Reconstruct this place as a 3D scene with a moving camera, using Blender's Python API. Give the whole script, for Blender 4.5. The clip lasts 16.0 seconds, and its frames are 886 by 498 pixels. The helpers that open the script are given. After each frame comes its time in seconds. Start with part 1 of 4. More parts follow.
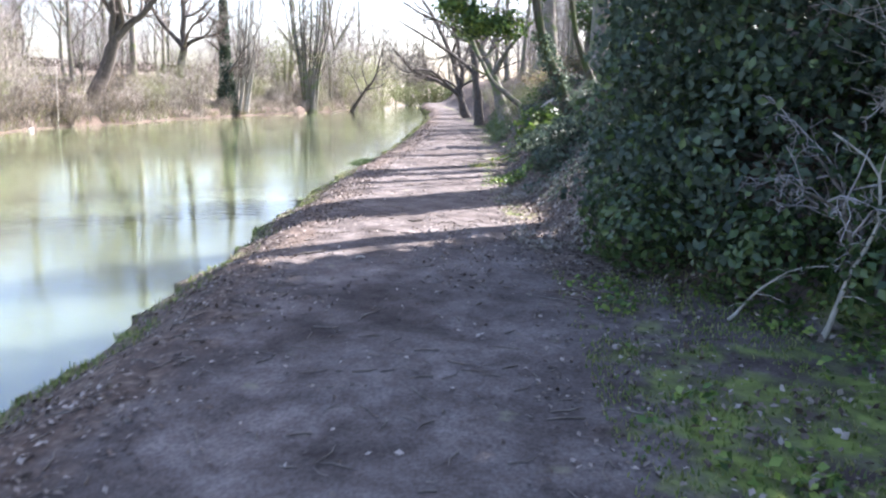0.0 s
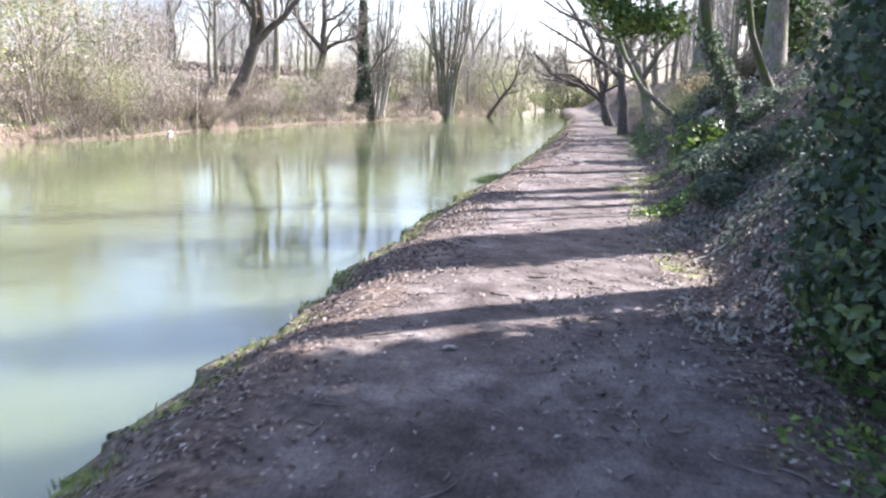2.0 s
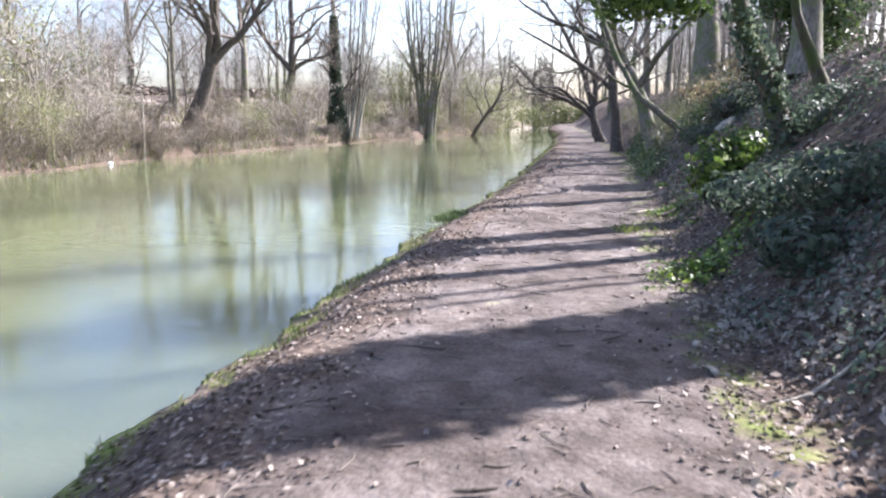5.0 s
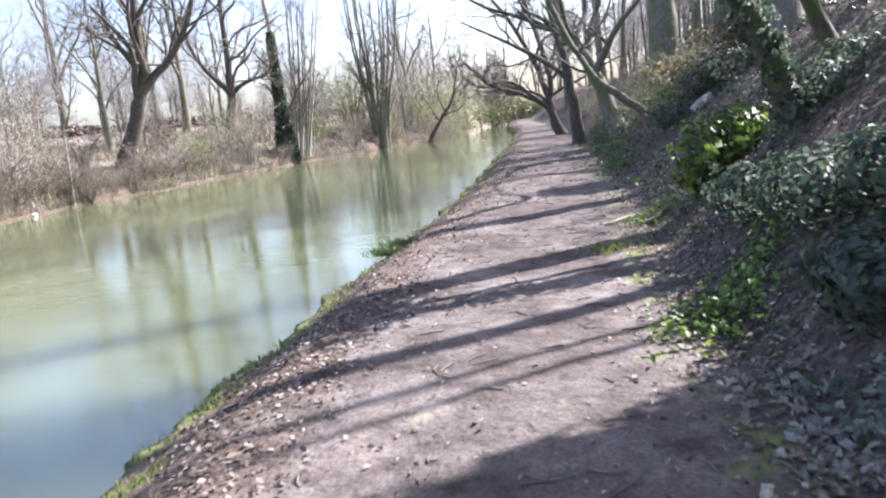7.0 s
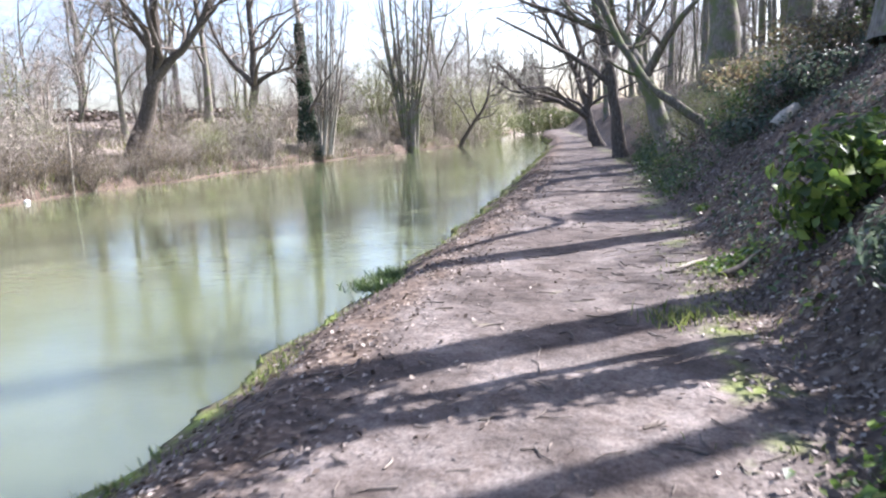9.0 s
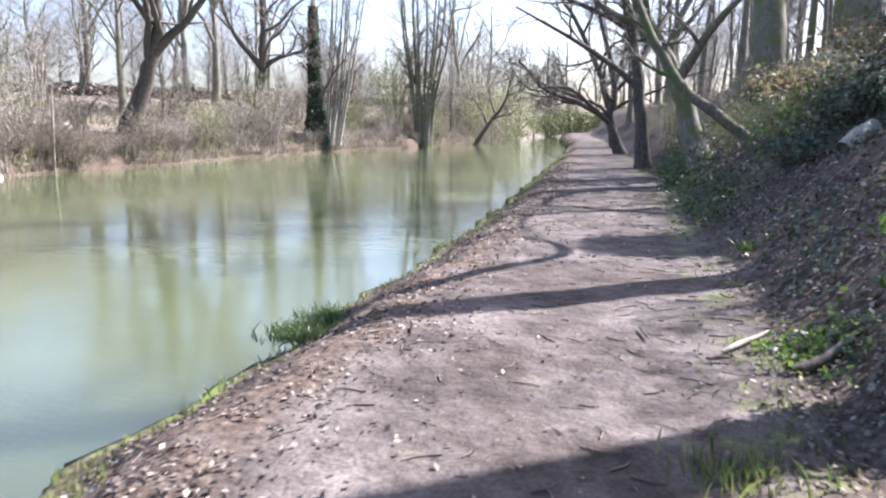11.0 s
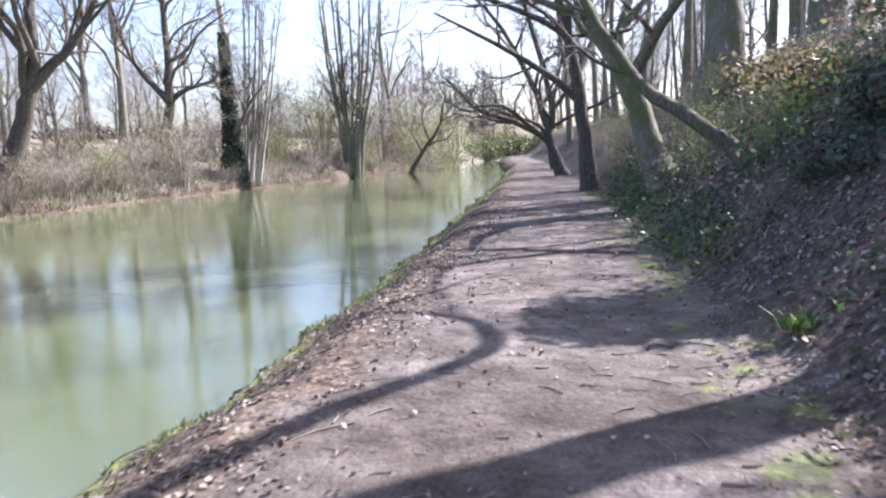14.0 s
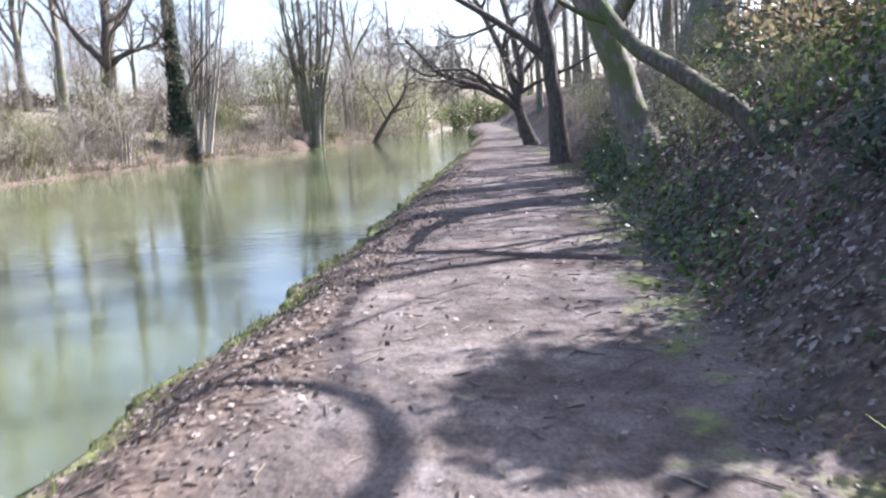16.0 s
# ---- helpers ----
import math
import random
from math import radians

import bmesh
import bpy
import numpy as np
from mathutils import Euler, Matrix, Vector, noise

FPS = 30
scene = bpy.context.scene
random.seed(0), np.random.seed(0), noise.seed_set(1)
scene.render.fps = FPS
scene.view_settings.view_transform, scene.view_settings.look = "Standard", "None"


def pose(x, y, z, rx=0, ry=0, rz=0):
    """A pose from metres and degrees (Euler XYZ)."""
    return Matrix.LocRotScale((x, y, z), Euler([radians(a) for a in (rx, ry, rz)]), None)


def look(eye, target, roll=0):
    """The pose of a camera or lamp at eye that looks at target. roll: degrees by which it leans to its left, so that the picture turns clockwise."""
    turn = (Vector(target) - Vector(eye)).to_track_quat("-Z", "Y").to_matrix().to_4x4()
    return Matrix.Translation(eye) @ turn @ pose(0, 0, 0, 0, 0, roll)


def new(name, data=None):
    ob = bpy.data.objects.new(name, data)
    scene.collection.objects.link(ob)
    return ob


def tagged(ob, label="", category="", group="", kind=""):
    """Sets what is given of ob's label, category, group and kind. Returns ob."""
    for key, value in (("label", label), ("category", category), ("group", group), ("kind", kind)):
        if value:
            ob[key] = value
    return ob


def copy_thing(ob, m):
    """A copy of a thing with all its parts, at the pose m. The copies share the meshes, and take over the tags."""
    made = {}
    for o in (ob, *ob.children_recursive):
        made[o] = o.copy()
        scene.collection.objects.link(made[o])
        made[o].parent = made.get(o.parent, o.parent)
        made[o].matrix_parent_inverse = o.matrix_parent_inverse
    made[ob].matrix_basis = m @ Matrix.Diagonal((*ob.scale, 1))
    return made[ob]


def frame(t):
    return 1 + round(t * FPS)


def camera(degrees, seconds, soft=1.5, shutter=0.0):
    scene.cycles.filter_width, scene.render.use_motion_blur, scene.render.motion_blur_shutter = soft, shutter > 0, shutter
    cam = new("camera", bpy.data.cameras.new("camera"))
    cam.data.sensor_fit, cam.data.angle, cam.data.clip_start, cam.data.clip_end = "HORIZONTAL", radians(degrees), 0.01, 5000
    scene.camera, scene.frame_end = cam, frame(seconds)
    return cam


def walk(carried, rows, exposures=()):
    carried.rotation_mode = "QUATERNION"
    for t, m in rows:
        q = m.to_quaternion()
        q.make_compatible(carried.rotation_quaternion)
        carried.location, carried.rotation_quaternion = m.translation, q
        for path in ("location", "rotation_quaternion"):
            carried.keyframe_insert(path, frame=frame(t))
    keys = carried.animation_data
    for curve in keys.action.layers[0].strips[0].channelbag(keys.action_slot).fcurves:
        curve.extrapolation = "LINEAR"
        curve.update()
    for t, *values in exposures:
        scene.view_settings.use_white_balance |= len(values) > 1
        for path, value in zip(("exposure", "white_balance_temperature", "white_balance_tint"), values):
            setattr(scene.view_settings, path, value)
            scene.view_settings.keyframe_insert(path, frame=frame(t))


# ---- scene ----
cam = camera(60.0, 16.0, soft=2.2, shutter=0.5)
EXPOSURES = [(0, 2.5, 5900, 20), (2, 2.34, 5900, 20), (3, 2.12, 5900, 20), (4, 2.03, 5900, 20), (9, 2.0, 5850, 20), (13, 1.9, 5800, 20), (16, 1.98, 5780, 20)]
PATH = [
    (0, (0.357, 5.807, 1.519), (0.265, 7.763, 1.113), 1.07),
    (0.5, (0.441, 6.266, 1.551), (0.350, 8.224, 1.156), -2.09),
    (1, (0.288, 6.999, 1.461), (-0.084, 8.931, 1.102), 4.31),
    (1.5, (0.328, 7.555, 1.517), (-0.081, 9.471, 1.114), -1.55),
    (2, (0.252, 8.173, 1.592), (-0.186, 10.082, 1.188), 1.37),
    (2.5, (0.237, 8.863, 1.559), (-0.183, 10.786, 1.199), -0.57),
    (3, (0.196, 9.460, 1.565), (-0.260, 11.376, 1.213), -0.59),
    (3.5, (0.193, 10.124, 1.545), (-0.245, 12.047, 1.211), -4.20),
    (4, (0.113, 10.684, 1.518), (-0.315, 12.605, 1.165), 0.03),
    (6.5, (0.068, 13.988, 1.416), (-0.307, 15.923, 1.075), -4.17),
    (7, (0.055, 14.393, 1.466), (-0.304, 16.330, 1.122), -6.29),
    (7.5, (0.016, 15.157, 1.399), (-0.393, 17.089, 1.083), 0.82),
    (8, (0.018, 15.719, 1.439), (-0.376, 17.651, 1.105), -0.45),
    (8.5, (-0.133, 16.262, 1.404), (-0.553, 18.189, 1.068), -1.85),
    (9, (-0.145, 16.935, 1.341), (-0.572, 18.862, 1.016), -3.21),
    (11.5, (-0.179, 19.768, 1.314), (-0.645, 21.684, 0.978), 0.63),
    (12, (-0.131, 20.350, 1.304), (-0.586, 22.274, 1.001), -6.68),
    (12.5, (-0.180, 20.695, 1.315), (-0.686, 22.610, 1.033), -6.17),
    (13, (-0.176, 21.408, 1.196), (-0.551, 23.357, 0.945), -4.24),
    (13.5, (-0.261, 21.927, 1.222), (-0.642, 23.868, 0.926), 1.92),
    (14, (-0.294, 22.582, 1.185), (-0.624, 24.536, 0.921), -2.57),
    (14.5, (-0.313, 23.135, 1.187), (-0.646, 25.092, 0.936), -2.32),
    (15, (-0.267, 23.800, 1.152), (-0.545, 25.766, 0.910), -3.20),
    (15.5, (-0.244, 24.281, 1.213), (-0.506, 26.227, 0.829), 0.27),
    (16, (-0.225, 24.824, 1.204), (-0.487, 26.775, 0.853), -2.90),
]
walk(cam, [(t, look(eye, target, roll)) for t, eye, target, roll in PATH], EXPOSURES)

# ---- world and sun ----
SUN_AZ, SUN_EL = 53.0, 42.0        # degrees to the right of straight ahead, and above the horizon
world = bpy.data.worlds.new("sky")
scene.world = world
world.use_nodes = True
wn = world.node_tree
sky = wn.nodes.new("ShaderNodeTexSky")
sky.sky_type = "NISHITA"
sky.sun_disc = False
sky.sun_elevation = radians(SUN_EL)
sky.sun_rotation = radians(SUN_AZ)
sky.air_density, sky.dust_density, sky.ozone_density = 1.0, 2.6, 1.0
wn.nodes["Background"].inputs["Strength"].default_value = 0.1
wn.links.new(sky.outputs["Color"], wn.nodes["Background"].inputs["Color"])
sun_data = bpy.data.lights.new("sun", "SUN")
sun_data.energy, sun_data.angle, sun_data.color = 5.0, radians(0.53), (1.0, 0.95, 0.88)
sun = new("sun", sun_data)
to_sun = Vector((math.sin(radians(SUN_AZ)) * math.cos(radians(SUN_EL)), math.cos(radians(SUN_AZ)) * math.cos(radians(SUN_EL)), math.sin(radians(SUN_EL))))
sun.matrix_world = look(to_sun * 60, (0, 0, 0))

# ---- the lie of the land ----
WATER = -0.65


def near_edge(y):
    return np.interp(y, [-80, 10, 13.4, 17, 22, 25, 28, 34, 40, 50, 60, 75, 90, 130], [-2.3, -2.3, -2.4, -2.56, -2.66, -2.6, -2.52, -2.58, -2.8, -3.15, -3.5, -4.6, -6.4, -9.5]) + 0.05 * np.sin(y * 1.9) + 0.04 * np.sin(y * 4.7 + 1) + 0.025 * np.sin(y * 11.3)


def far_edge(y):
    return np.interp(y, [-80, 30, 46, 60, 72, 78, 95, 130], [-21, -21, -20, -18.2, -14.9, -13.3, -12.2, -14]) + 0.3 * np.sin(y * 0.55) + 0.12 * np.sin(y * 1.7)


def rise_foot(y):
    return np.interp(y, [-80, 8, 10.5, 14, 17, 20, 30, 42, 54, 62, 75, 90, 130], [4.2, 3.6, 2.75, 1.2, 1.02, 0.85, 0.75, 0.5, -0.45, -0.9, -2.0, -3.8, -6.5])


def smooth(a, b, x):
    u = np.clip((x - a) / (b - a), 0, 1)
    return u * u * (3 - 2 * u)


def lumps(x, y):
    return 0.5 * np.sin(1.7 * x + 0.6 * y) * np.sin(0.9 * y - 0.5 * x + 1) + 0.3 * np.sin(3.9 * x - 2.3 * y + 2) * np.sin(3.1 * y + 1.1 * x) + 0.2 * np.sin(8.3 * x + 5.1 * y) * np.sin(7.1 * y - 3.7 * x)


def height(x, y):
    x, y = np.asarray(x, float), np.asarray(y, float)
    ne, fe, rf = near_edge(y), far_edge(y), rise_foot(y)
    path = -0.02 - 0.0028 * np.clip(y, -40, 60) + 0.025 * lumps(x, y)
    u = np.maximum(x - rf, 0)
    climb = 1.12 * (np.sqrt(u * u + 0.06) - 0.245)
    climb = 2.7 * (1 - np.exp(-climb / 2.7 - (climb / 3.2) ** 3)) + 0.02 * np.maximum(u - 6, 0)
    right = path + climb + 0.16 * lumps(x * 0.8, y * 0.8) * smooth(0.2, 1.5, u)
    bank = right - 0.24 * (1 - smooth(0.0, 0.75, x - ne))
    v = np.maximum(fe - x, 0)
    left = WATER - 0.05 + 0.6 * smooth(0, 0.5, v) + 1.15 * smooth(0.35, 4.5, v) + 1.5 * smooth(4, 13, v) + 0.2 * lumps(x * 0.5, y * 0.5) * smooth(0.3, 3, v) + 0.1 * lumps(x * 1.3, y * 1.3) * smooth(0.3, 1, v)
    bed = WATER - 1.1
    z = np.where(x > ne, bank, bed)
    return np.where(x < fe, left, z)


# ---- materials ----
def material(name):
    m = bpy.data.materials.new(name)
    m.use_nodes = True
    return m, m.node_tree.nodes, m.node_tree.links, m.node_tree.nodes["Principled BSDF"]


def noise_ramp(nodes, links, vec, scale, stops, detail=6.0, rough=0.6):
    n = nodes.new("ShaderNodeTexNoise")
    n.inputs["Scale"].default_value, n.inputs["Detail"].default_value, n.inputs["Roughness"].default_value = scale, detail, rough
    if vec:
        links.new(vec, n.inputs["Vector"])
    r = nodes.new("ShaderNodeValToRGB")
    e = r.color_ramp.elements
    while len(e) < len(stops):
        e.new(0.5)
    for el, (pos, col) in zip(e, stops):
        el.position, el.color = pos, (*col, 1)
    links.new(n.outputs["Fac"], r.inputs["Fac"])
    return r.outputs["Color"], n.outputs["Fac"]


def mix(nodes, links, fac, a, b, mode="MIX"):
    n = nodes.new("ShaderNodeMix")
    n.data_type, n.blend_type = "RGBA", mode
    for sock, val in ((n.inputs["Factor"], fac), (n.inputs["A"], a), (n.inputs["B"], b)):
        if isinstance(val, (int, float)):
            sock.default_value = val
        elif isinstance(val, tuple):
            sock.default_value = (*val, 1)
        else:
            links.new(val, sock)
    return n.outputs["Result"]


def relief(nodes, links, bsdf, vec, scale, dist, strength=0.6, detail=8.0):
    n = nodes.new("ShaderNodeTexNoise")
    n.inputs["Scale"].default_value, n.inputs["Detail"].default_value = scale, detail
    if vec:
        links.new(vec, n.inputs["Vector"])
    b = nodes.new("ShaderNodeBump")
    b.inputs["Distance"].default_value, b.inputs["Strength"].default_value = dist, strength
    links.new(n.outputs["Fac"], b.inputs["Height"])
    links.new(b.outputs["Normal"], bsdf.inputs["Normal"])
    return b


def ground_material():
    m, N, L, B = material("earth")
    pos = N.new("ShaderNodeNewGeometry").outputs["Position"]
    cover = N.new("ShaderNodeAttribute")
    cover.attribute_name = "cover"
    sep = N.new("ShaderNodeSeparateColor")
    L.new(cover.outputs["Color"], sep.inputs["Color"])
    trodden, _ = noise_ramp(N, L, pos, 2.2, [(0.28, (0.082, 0.07, 0.062)), (0.5, (0.168, 0.147, 0.134)), (0.72, (0.275, 0.248, 0.23))], 9)
    fine, _ = noise_ramp(N, L, pos, 45, [(0.32, (0.42, 0.38, 0.36)), (0.66, (1.0, 1.0, 1.0))], 6)
    trodden = mix(N, L, 0.8, trodden, fine, "MULTIPLY")
    damp, _ = noise_ramp(N, L, pos, 0.75, [(0.34, (0.5, 0.46, 0.43)), (0.52, (0.9, 0.89, 0.87)), (0.68, (1.12, 1.1, 1.07))], 7)
    trodden = mix(N, L, 0.9, trodden, damp, "MULTIPLY")
    clods, _ = noise_ramp(N, L, pos, 7.0, [(0.36, (0.55, 0.5, 0.47)), (0.56, (1.0, 1.0, 1.0))], 5)
    trodden = mix(N, L, 0.55, trodden, clods, "MULTIPLY")
    litter, _ = noise_ramp(N, L, pos, 14, [(0.3, (0.04, 0.03, 0.024)), (0.5, (0.095, 0.07, 0.054)), (0.7, (0.2, 0.16, 0.12))], 8)
    moss, _ = noise_ramp(N, L, pos, 6, [(0.3, (0.06, 0.08, 0.02)), (0.6, (0.16, 0.2, 0.05)), (0.8, (0.28, 0.27, 0.12))], 8)
    dry, _ = noise_ramp(N, L, pos, 3, [(0.3, (0.085, 0.068, 0.052)), (0.52, (0.2, 0.168, 0.135)), (0.75, (0.33, 0.285, 0.235))], 8)
    patch = N.new("ShaderNodeTexNoise")
    patch.inputs["Scale"].default_value, patch.inputs["Detail"].default_value = 3.0, 7
    L.new(pos, patch.inputs["Vector"])

    def mask(chan):
        a = N.new("ShaderNodeMath")
        a.operation = "MULTIPLY_ADD"
        L.new(patch.outputs["Fac"], a.inputs[0])
        a.inputs[1].default_value = 1.6
        L.new(sep.outputs[chan], a.inputs[2])
        r = N.new("ShaderNodeMapRange")
        r.inputs["From Min"].default_value, r.inputs["From Max"].default_value = 1.1, 1.5
        L.new(a.outputs[0], r.inputs["Value"])
        return r.outputs["Result"]

    c = mix(N, L, mask("Red"), trodden, litter)
    c = mix(N, L, mask("Green"), c, moss)
    c = mix(N, L, mask("Blue"), c, dry)
    L.new(c, B.inputs["Base Color"])
    B.inputs["Roughness"].default_value = 0.95
    B.inputs["Specular IOR Level"].default_value = 0.15
    fine_relief = relief(N, L, B, pos, 30, 0.015, 0.7)
    rough = N.new("ShaderNodeTexNoise")
    rough.inputs["Scale"].default_value, rough.inputs["Detail"].default_value = 5.0, 6.0
    L.new(pos, rough.inputs["Vector"])
    hump = N.new("ShaderNodeBump")
    hump.inputs["Distance"].default_value, hump.inputs["Strength"].default_value = 0.07, 0.8
    L.new(rough.outputs["Fac"], hump.inputs["Height"])
    L.new(hump.outputs["Normal"], fine_relief.inputs["Normal"])
    return m


def water_material():
    m, N, L, B = material("canal_water")
    pos = N.new("ShaderNodeNewGeometry").outputs["Position"]
    c, _ = noise_ramp(N, L, pos, 0.25, [(0.3, (0.088, 0.106, 0.05)), (0.7, (0.118, 0.132, 0.068))], 4)
    L.new(c, B.inputs["Base Color"])
    B.inputs["Roughness"].default_value = 0.035
    B.inputs["IOR"].default_value = 1.45
    B.inputs["Specular IOR Level"].default_value = 1.0
    B.subsurface_method = "BURLEY"
    B.inputs["Subsurface Weight"].default_value = 1.0
    B.inputs["Subsurface Radius"].default_value = (1.0, 1.0, 0.8)
    B.inputs["Subsurface Scale"].default_value = 3.0
    mp = N.new("ShaderNodeMapping")
    mp.inputs["Scale"].default_value = (1.0, 2.2, 1.0)
    L.new(pos, mp.inputs["Vector"])
    swell = relief(N, L, B, mp.outputs["Vector"], 2.2, 0.012, 0.4, 4.0)
    # small ripples in drifting patches
    rip = N.new("ShaderNodeTexNoise")
    rip.inputs["Scale"].default_value, rip.inputs["Detail"].default_value = 9.0, 2.0
    L.new(mp.outputs["Vector"], rip.inputs["Vector"])
    where = N.new("ShaderNodeTexNoise")
    where.inputs["Scale"].default_value, where.inputs["Detail"].default_value = 0.35, 3.0
    L.new(pos, where.inputs["Vector"])
    w = N.new("ShaderNodeMapRange")
    w.inputs["From Min"].default_value, w.inputs["From Max"].default_value = 0.42, 0.62
    w.inputs["To Min"].default_value, w.inputs["To Max"].default_value = 0.05, 0.5
    L.new(where.outputs["Fac"], w.inputs["Value"])
    b = N.new("ShaderNodeBump")
    b.inputs["Distance"].default_value = 0.005
    L.new(w.outputs["Result"], b.inputs["Strength"])
    L.new(rip.outputs["Fac"], b.inputs["Height"])
    L.new(swell.outputs["Normal"], b.inputs["Normal"])
    L.new(b.outputs["Normal"], B.inputs["Normal"])
    return m


def bark_material(name, dark, mid, light, moss=None, scale=5.0):
    m, N, L, B = material(name)
    pos = N.new("ShaderNodeTexCoord").outputs["Object"]
    mp = N.new("ShaderNodeMapping")
    mp.inputs["Scale"].default_value = (1, 1, 0.3)
    L.new(pos, mp.inputs["Vector"])
    c, _ = noise_ramp(N, L, mp.outputs["Vector"], scale * 4, [(0.3, dark), (0.55, mid), (0.75, light)], 8)
    if moss:
        _, f = noise_ramp(N, L, pos, scale * 0.5, [(0, (0, 0, 0)), (1, (1, 1, 1))], 6)
        r = N.new("ShaderNodeMapRange")
        r.inputs["From Min"].default_value, r.inputs["From Max"].default_value = 0.47, 0.6
        L.new(f, r.inputs["Value"])
        c = mix(N, L, r.outputs["Result"], c, moss)
    L.new(c, B.inputs["Base Color"])
    B.inputs["Roughness"].default_value = 0.85
    B.inputs["Specular IOR Level"].default_value = 0.25
    relief(N, L, B, mp.outputs["Vector"], scale * 6, 0.02, 0.7)
    return m


def leaf_material(name, cols, rough=0.45, through_light=0.3):
    m, N, L, B = material(name)
    g = N.new("ShaderNodeNewGeometry")
    r = N.new("ShaderNodeValToRGB")
    e = r.color_ramp.elements
    while len(e) < len(cols):
        e.new(0.5)
    for k, (el, col) in enumerate(zip(e, cols)):
        el.position, el.color = k / max(1, len(cols) - 1), (*col, 1)
    L.new(g.outputs["Random Per Island"], r.inputs["Fac"])
    blot, _ = noise_ramp(N, L, g.outputs["Position"], 60, [(0.3, (0.7, 0.7, 0.7)), (0.7, (1, 1, 1))], 3)
    c = mix(N, L, 0.6, r.outputs["Color"], blot, "MULTIPLY")
    L.new(c, B.inputs["Base Color"])
    B.inputs["Roughness"].default_value = rough
    t = N.new("ShaderNodeBsdfTranslucent")
    L.new(c, t.inputs["Color"])
    ms = N.new("ShaderNodeMixShader")
    ms.inputs["Fac"].default_value = through_light
    L.new(B.outputs["BSDF"], ms.inputs[1])
    L.new(t.outputs["BSDF"], ms.inputs[2])
    L.new(ms.outputs["Shader"], N["Material Output"].inputs["Surface"])
    return m


EARTH = ground_material()
CANAL = water_material()
BARK_DARK = bark_material("dark_bark", (0.045, 0.038, 0.03), (0.1, 0.085, 0.07), (0.2, 0.175, 0.15))
BARK_GREY = bark_material("grey_bark", (0.1, 0.09, 0.075), (0.2, 0.18, 0.15), (0.34, 0.31, 0.27), (0.13, 0.15, 0.07))
BARK_MOSSY = bark_material("mossy_bark", (0.05, 0.045, 0.03), (0.11, 0.095, 0.07), (0.22, 0.19, 0.15), (0.085, 0.105, 0.035))
BARK_PALE = bark_material("pale_bark", (0.2, 0.18, 0.14), (0.36, 0.33, 0.27), (0.52, 0.49, 0.42))
TWIG = bark_material("twig_bark", (0.09, 0.075, 0.06), (0.17, 0.145, 0.12), (0.28, 0.245, 0.205), None, 2.0)
TWIG_PALE = bark_material("pale_twig", (0.2, 0.175, 0.145), (0.34, 0.3, 0.255), (0.48, 0.44, 0.38), None, 2.0)
TWIG_GREEN = bark_material("budding_twig", (0.13, 0.135, 0.075), (0.24, 0.24, 0.13), (0.35, 0.34, 0.2), None, 2.0)
TWIG_HAZE = bark_material("grey_twig", (0.2, 0.18, 0.165), (0.33, 0.3, 0.28), (0.46, 0.43, 0.41), None, 2.0)
IVY = leaf_material("ivy_leaf", [(0.035, 0.055, 0.036), (0.065, 0.095, 0.06), (0.1, 0.14, 0.085), (0.16, 0.2, 0.13)], 0.58, 0.42)
HOLLY = leaf_material("fresh_leaf", [(0.035, 0.07, 0.018), (0.08, 0.14, 0.028), (0.15, 0.24, 0.04), (0.27, 0.34, 0.07)], 0.52, 0.4)
MID_LEAF = leaf_material("green_leaf", [(0.03, 0.055, 0.02), (0.055, 0.1, 0.03), (0.09, 0.14, 0.04), (0.14, 0.19, 0.06)], 0.4, 0.35)
BUDS = leaf_material("bud_leaf", [(0.17, 0.2, 0.07), (0.26, 0.29, 0.11), (0.36, 0.36, 0.19)], 0.6, 0.4)
GRASS = leaf_material("grass_blade", [(0.07, 0.11, 0.025), (0.13, 0.18, 0.04), (0.22, 0.25, 0.07), (0.3, 0.28, 0.13)], 0.6, 0.35)
STRAW = leaf_material("dry_stalk", [(0.2, 0.168, 0.132), (0.3, 0.258, 0.208), (0.41, 0.365, 0.3), (0.22, 0.205, 0.14)], 0.8, 0.2)
LITTER = leaf_material("dead_leaf", [(0.05, 0.034, 0.025), (0.105, 0.075, 0.055), (0.18, 0.142, 0.11), (0.4, 0.345, 0.29)], 0.7, 0.1)
BROWN_LEAF = leaf_material("withered_leaf", [(0.17, 0.12, 0.07), (0.28, 0.21, 0.12), (0.34, 0.29, 0.15), (0.16, 0.19, 0.08)], 0.6, 0.4)


# ---- mesh builders ----
def mesh_np(name, verts, faces, mat, flat=False):
    """A mesh from arrays: verts (n, 3), faces (m, k)."""
    me = bpy.data.meshes.new(name)
    verts, faces = np.asarray(verts, np.float32), np.asarray(faces, np.int32)
    me.vertices.add(len(verts))
    me.vertices.foreach_set("co", verts.ravel())
    k = faces.shape[1]
    me.loops.add(faces.size)
    me.loops.foreach_set("vertex_index", faces.ravel())
    me.polygons.add(len(faces))
    me.polygons.foreach_set("loop_start", np.arange(0, faces.size, k, dtype=np.int32))
    if not flat:
        me.polygons.foreach_set("use_smooth", np.ones(len(faces), bool))
    me.update(calc_edges=True)
    me.materials.append(mat)
    return me


def put(name, me, parent=None, label=""):
    ob = new(name, me)
    ob.parent = parent
    if label:
        tagged(ob, label)
    return ob


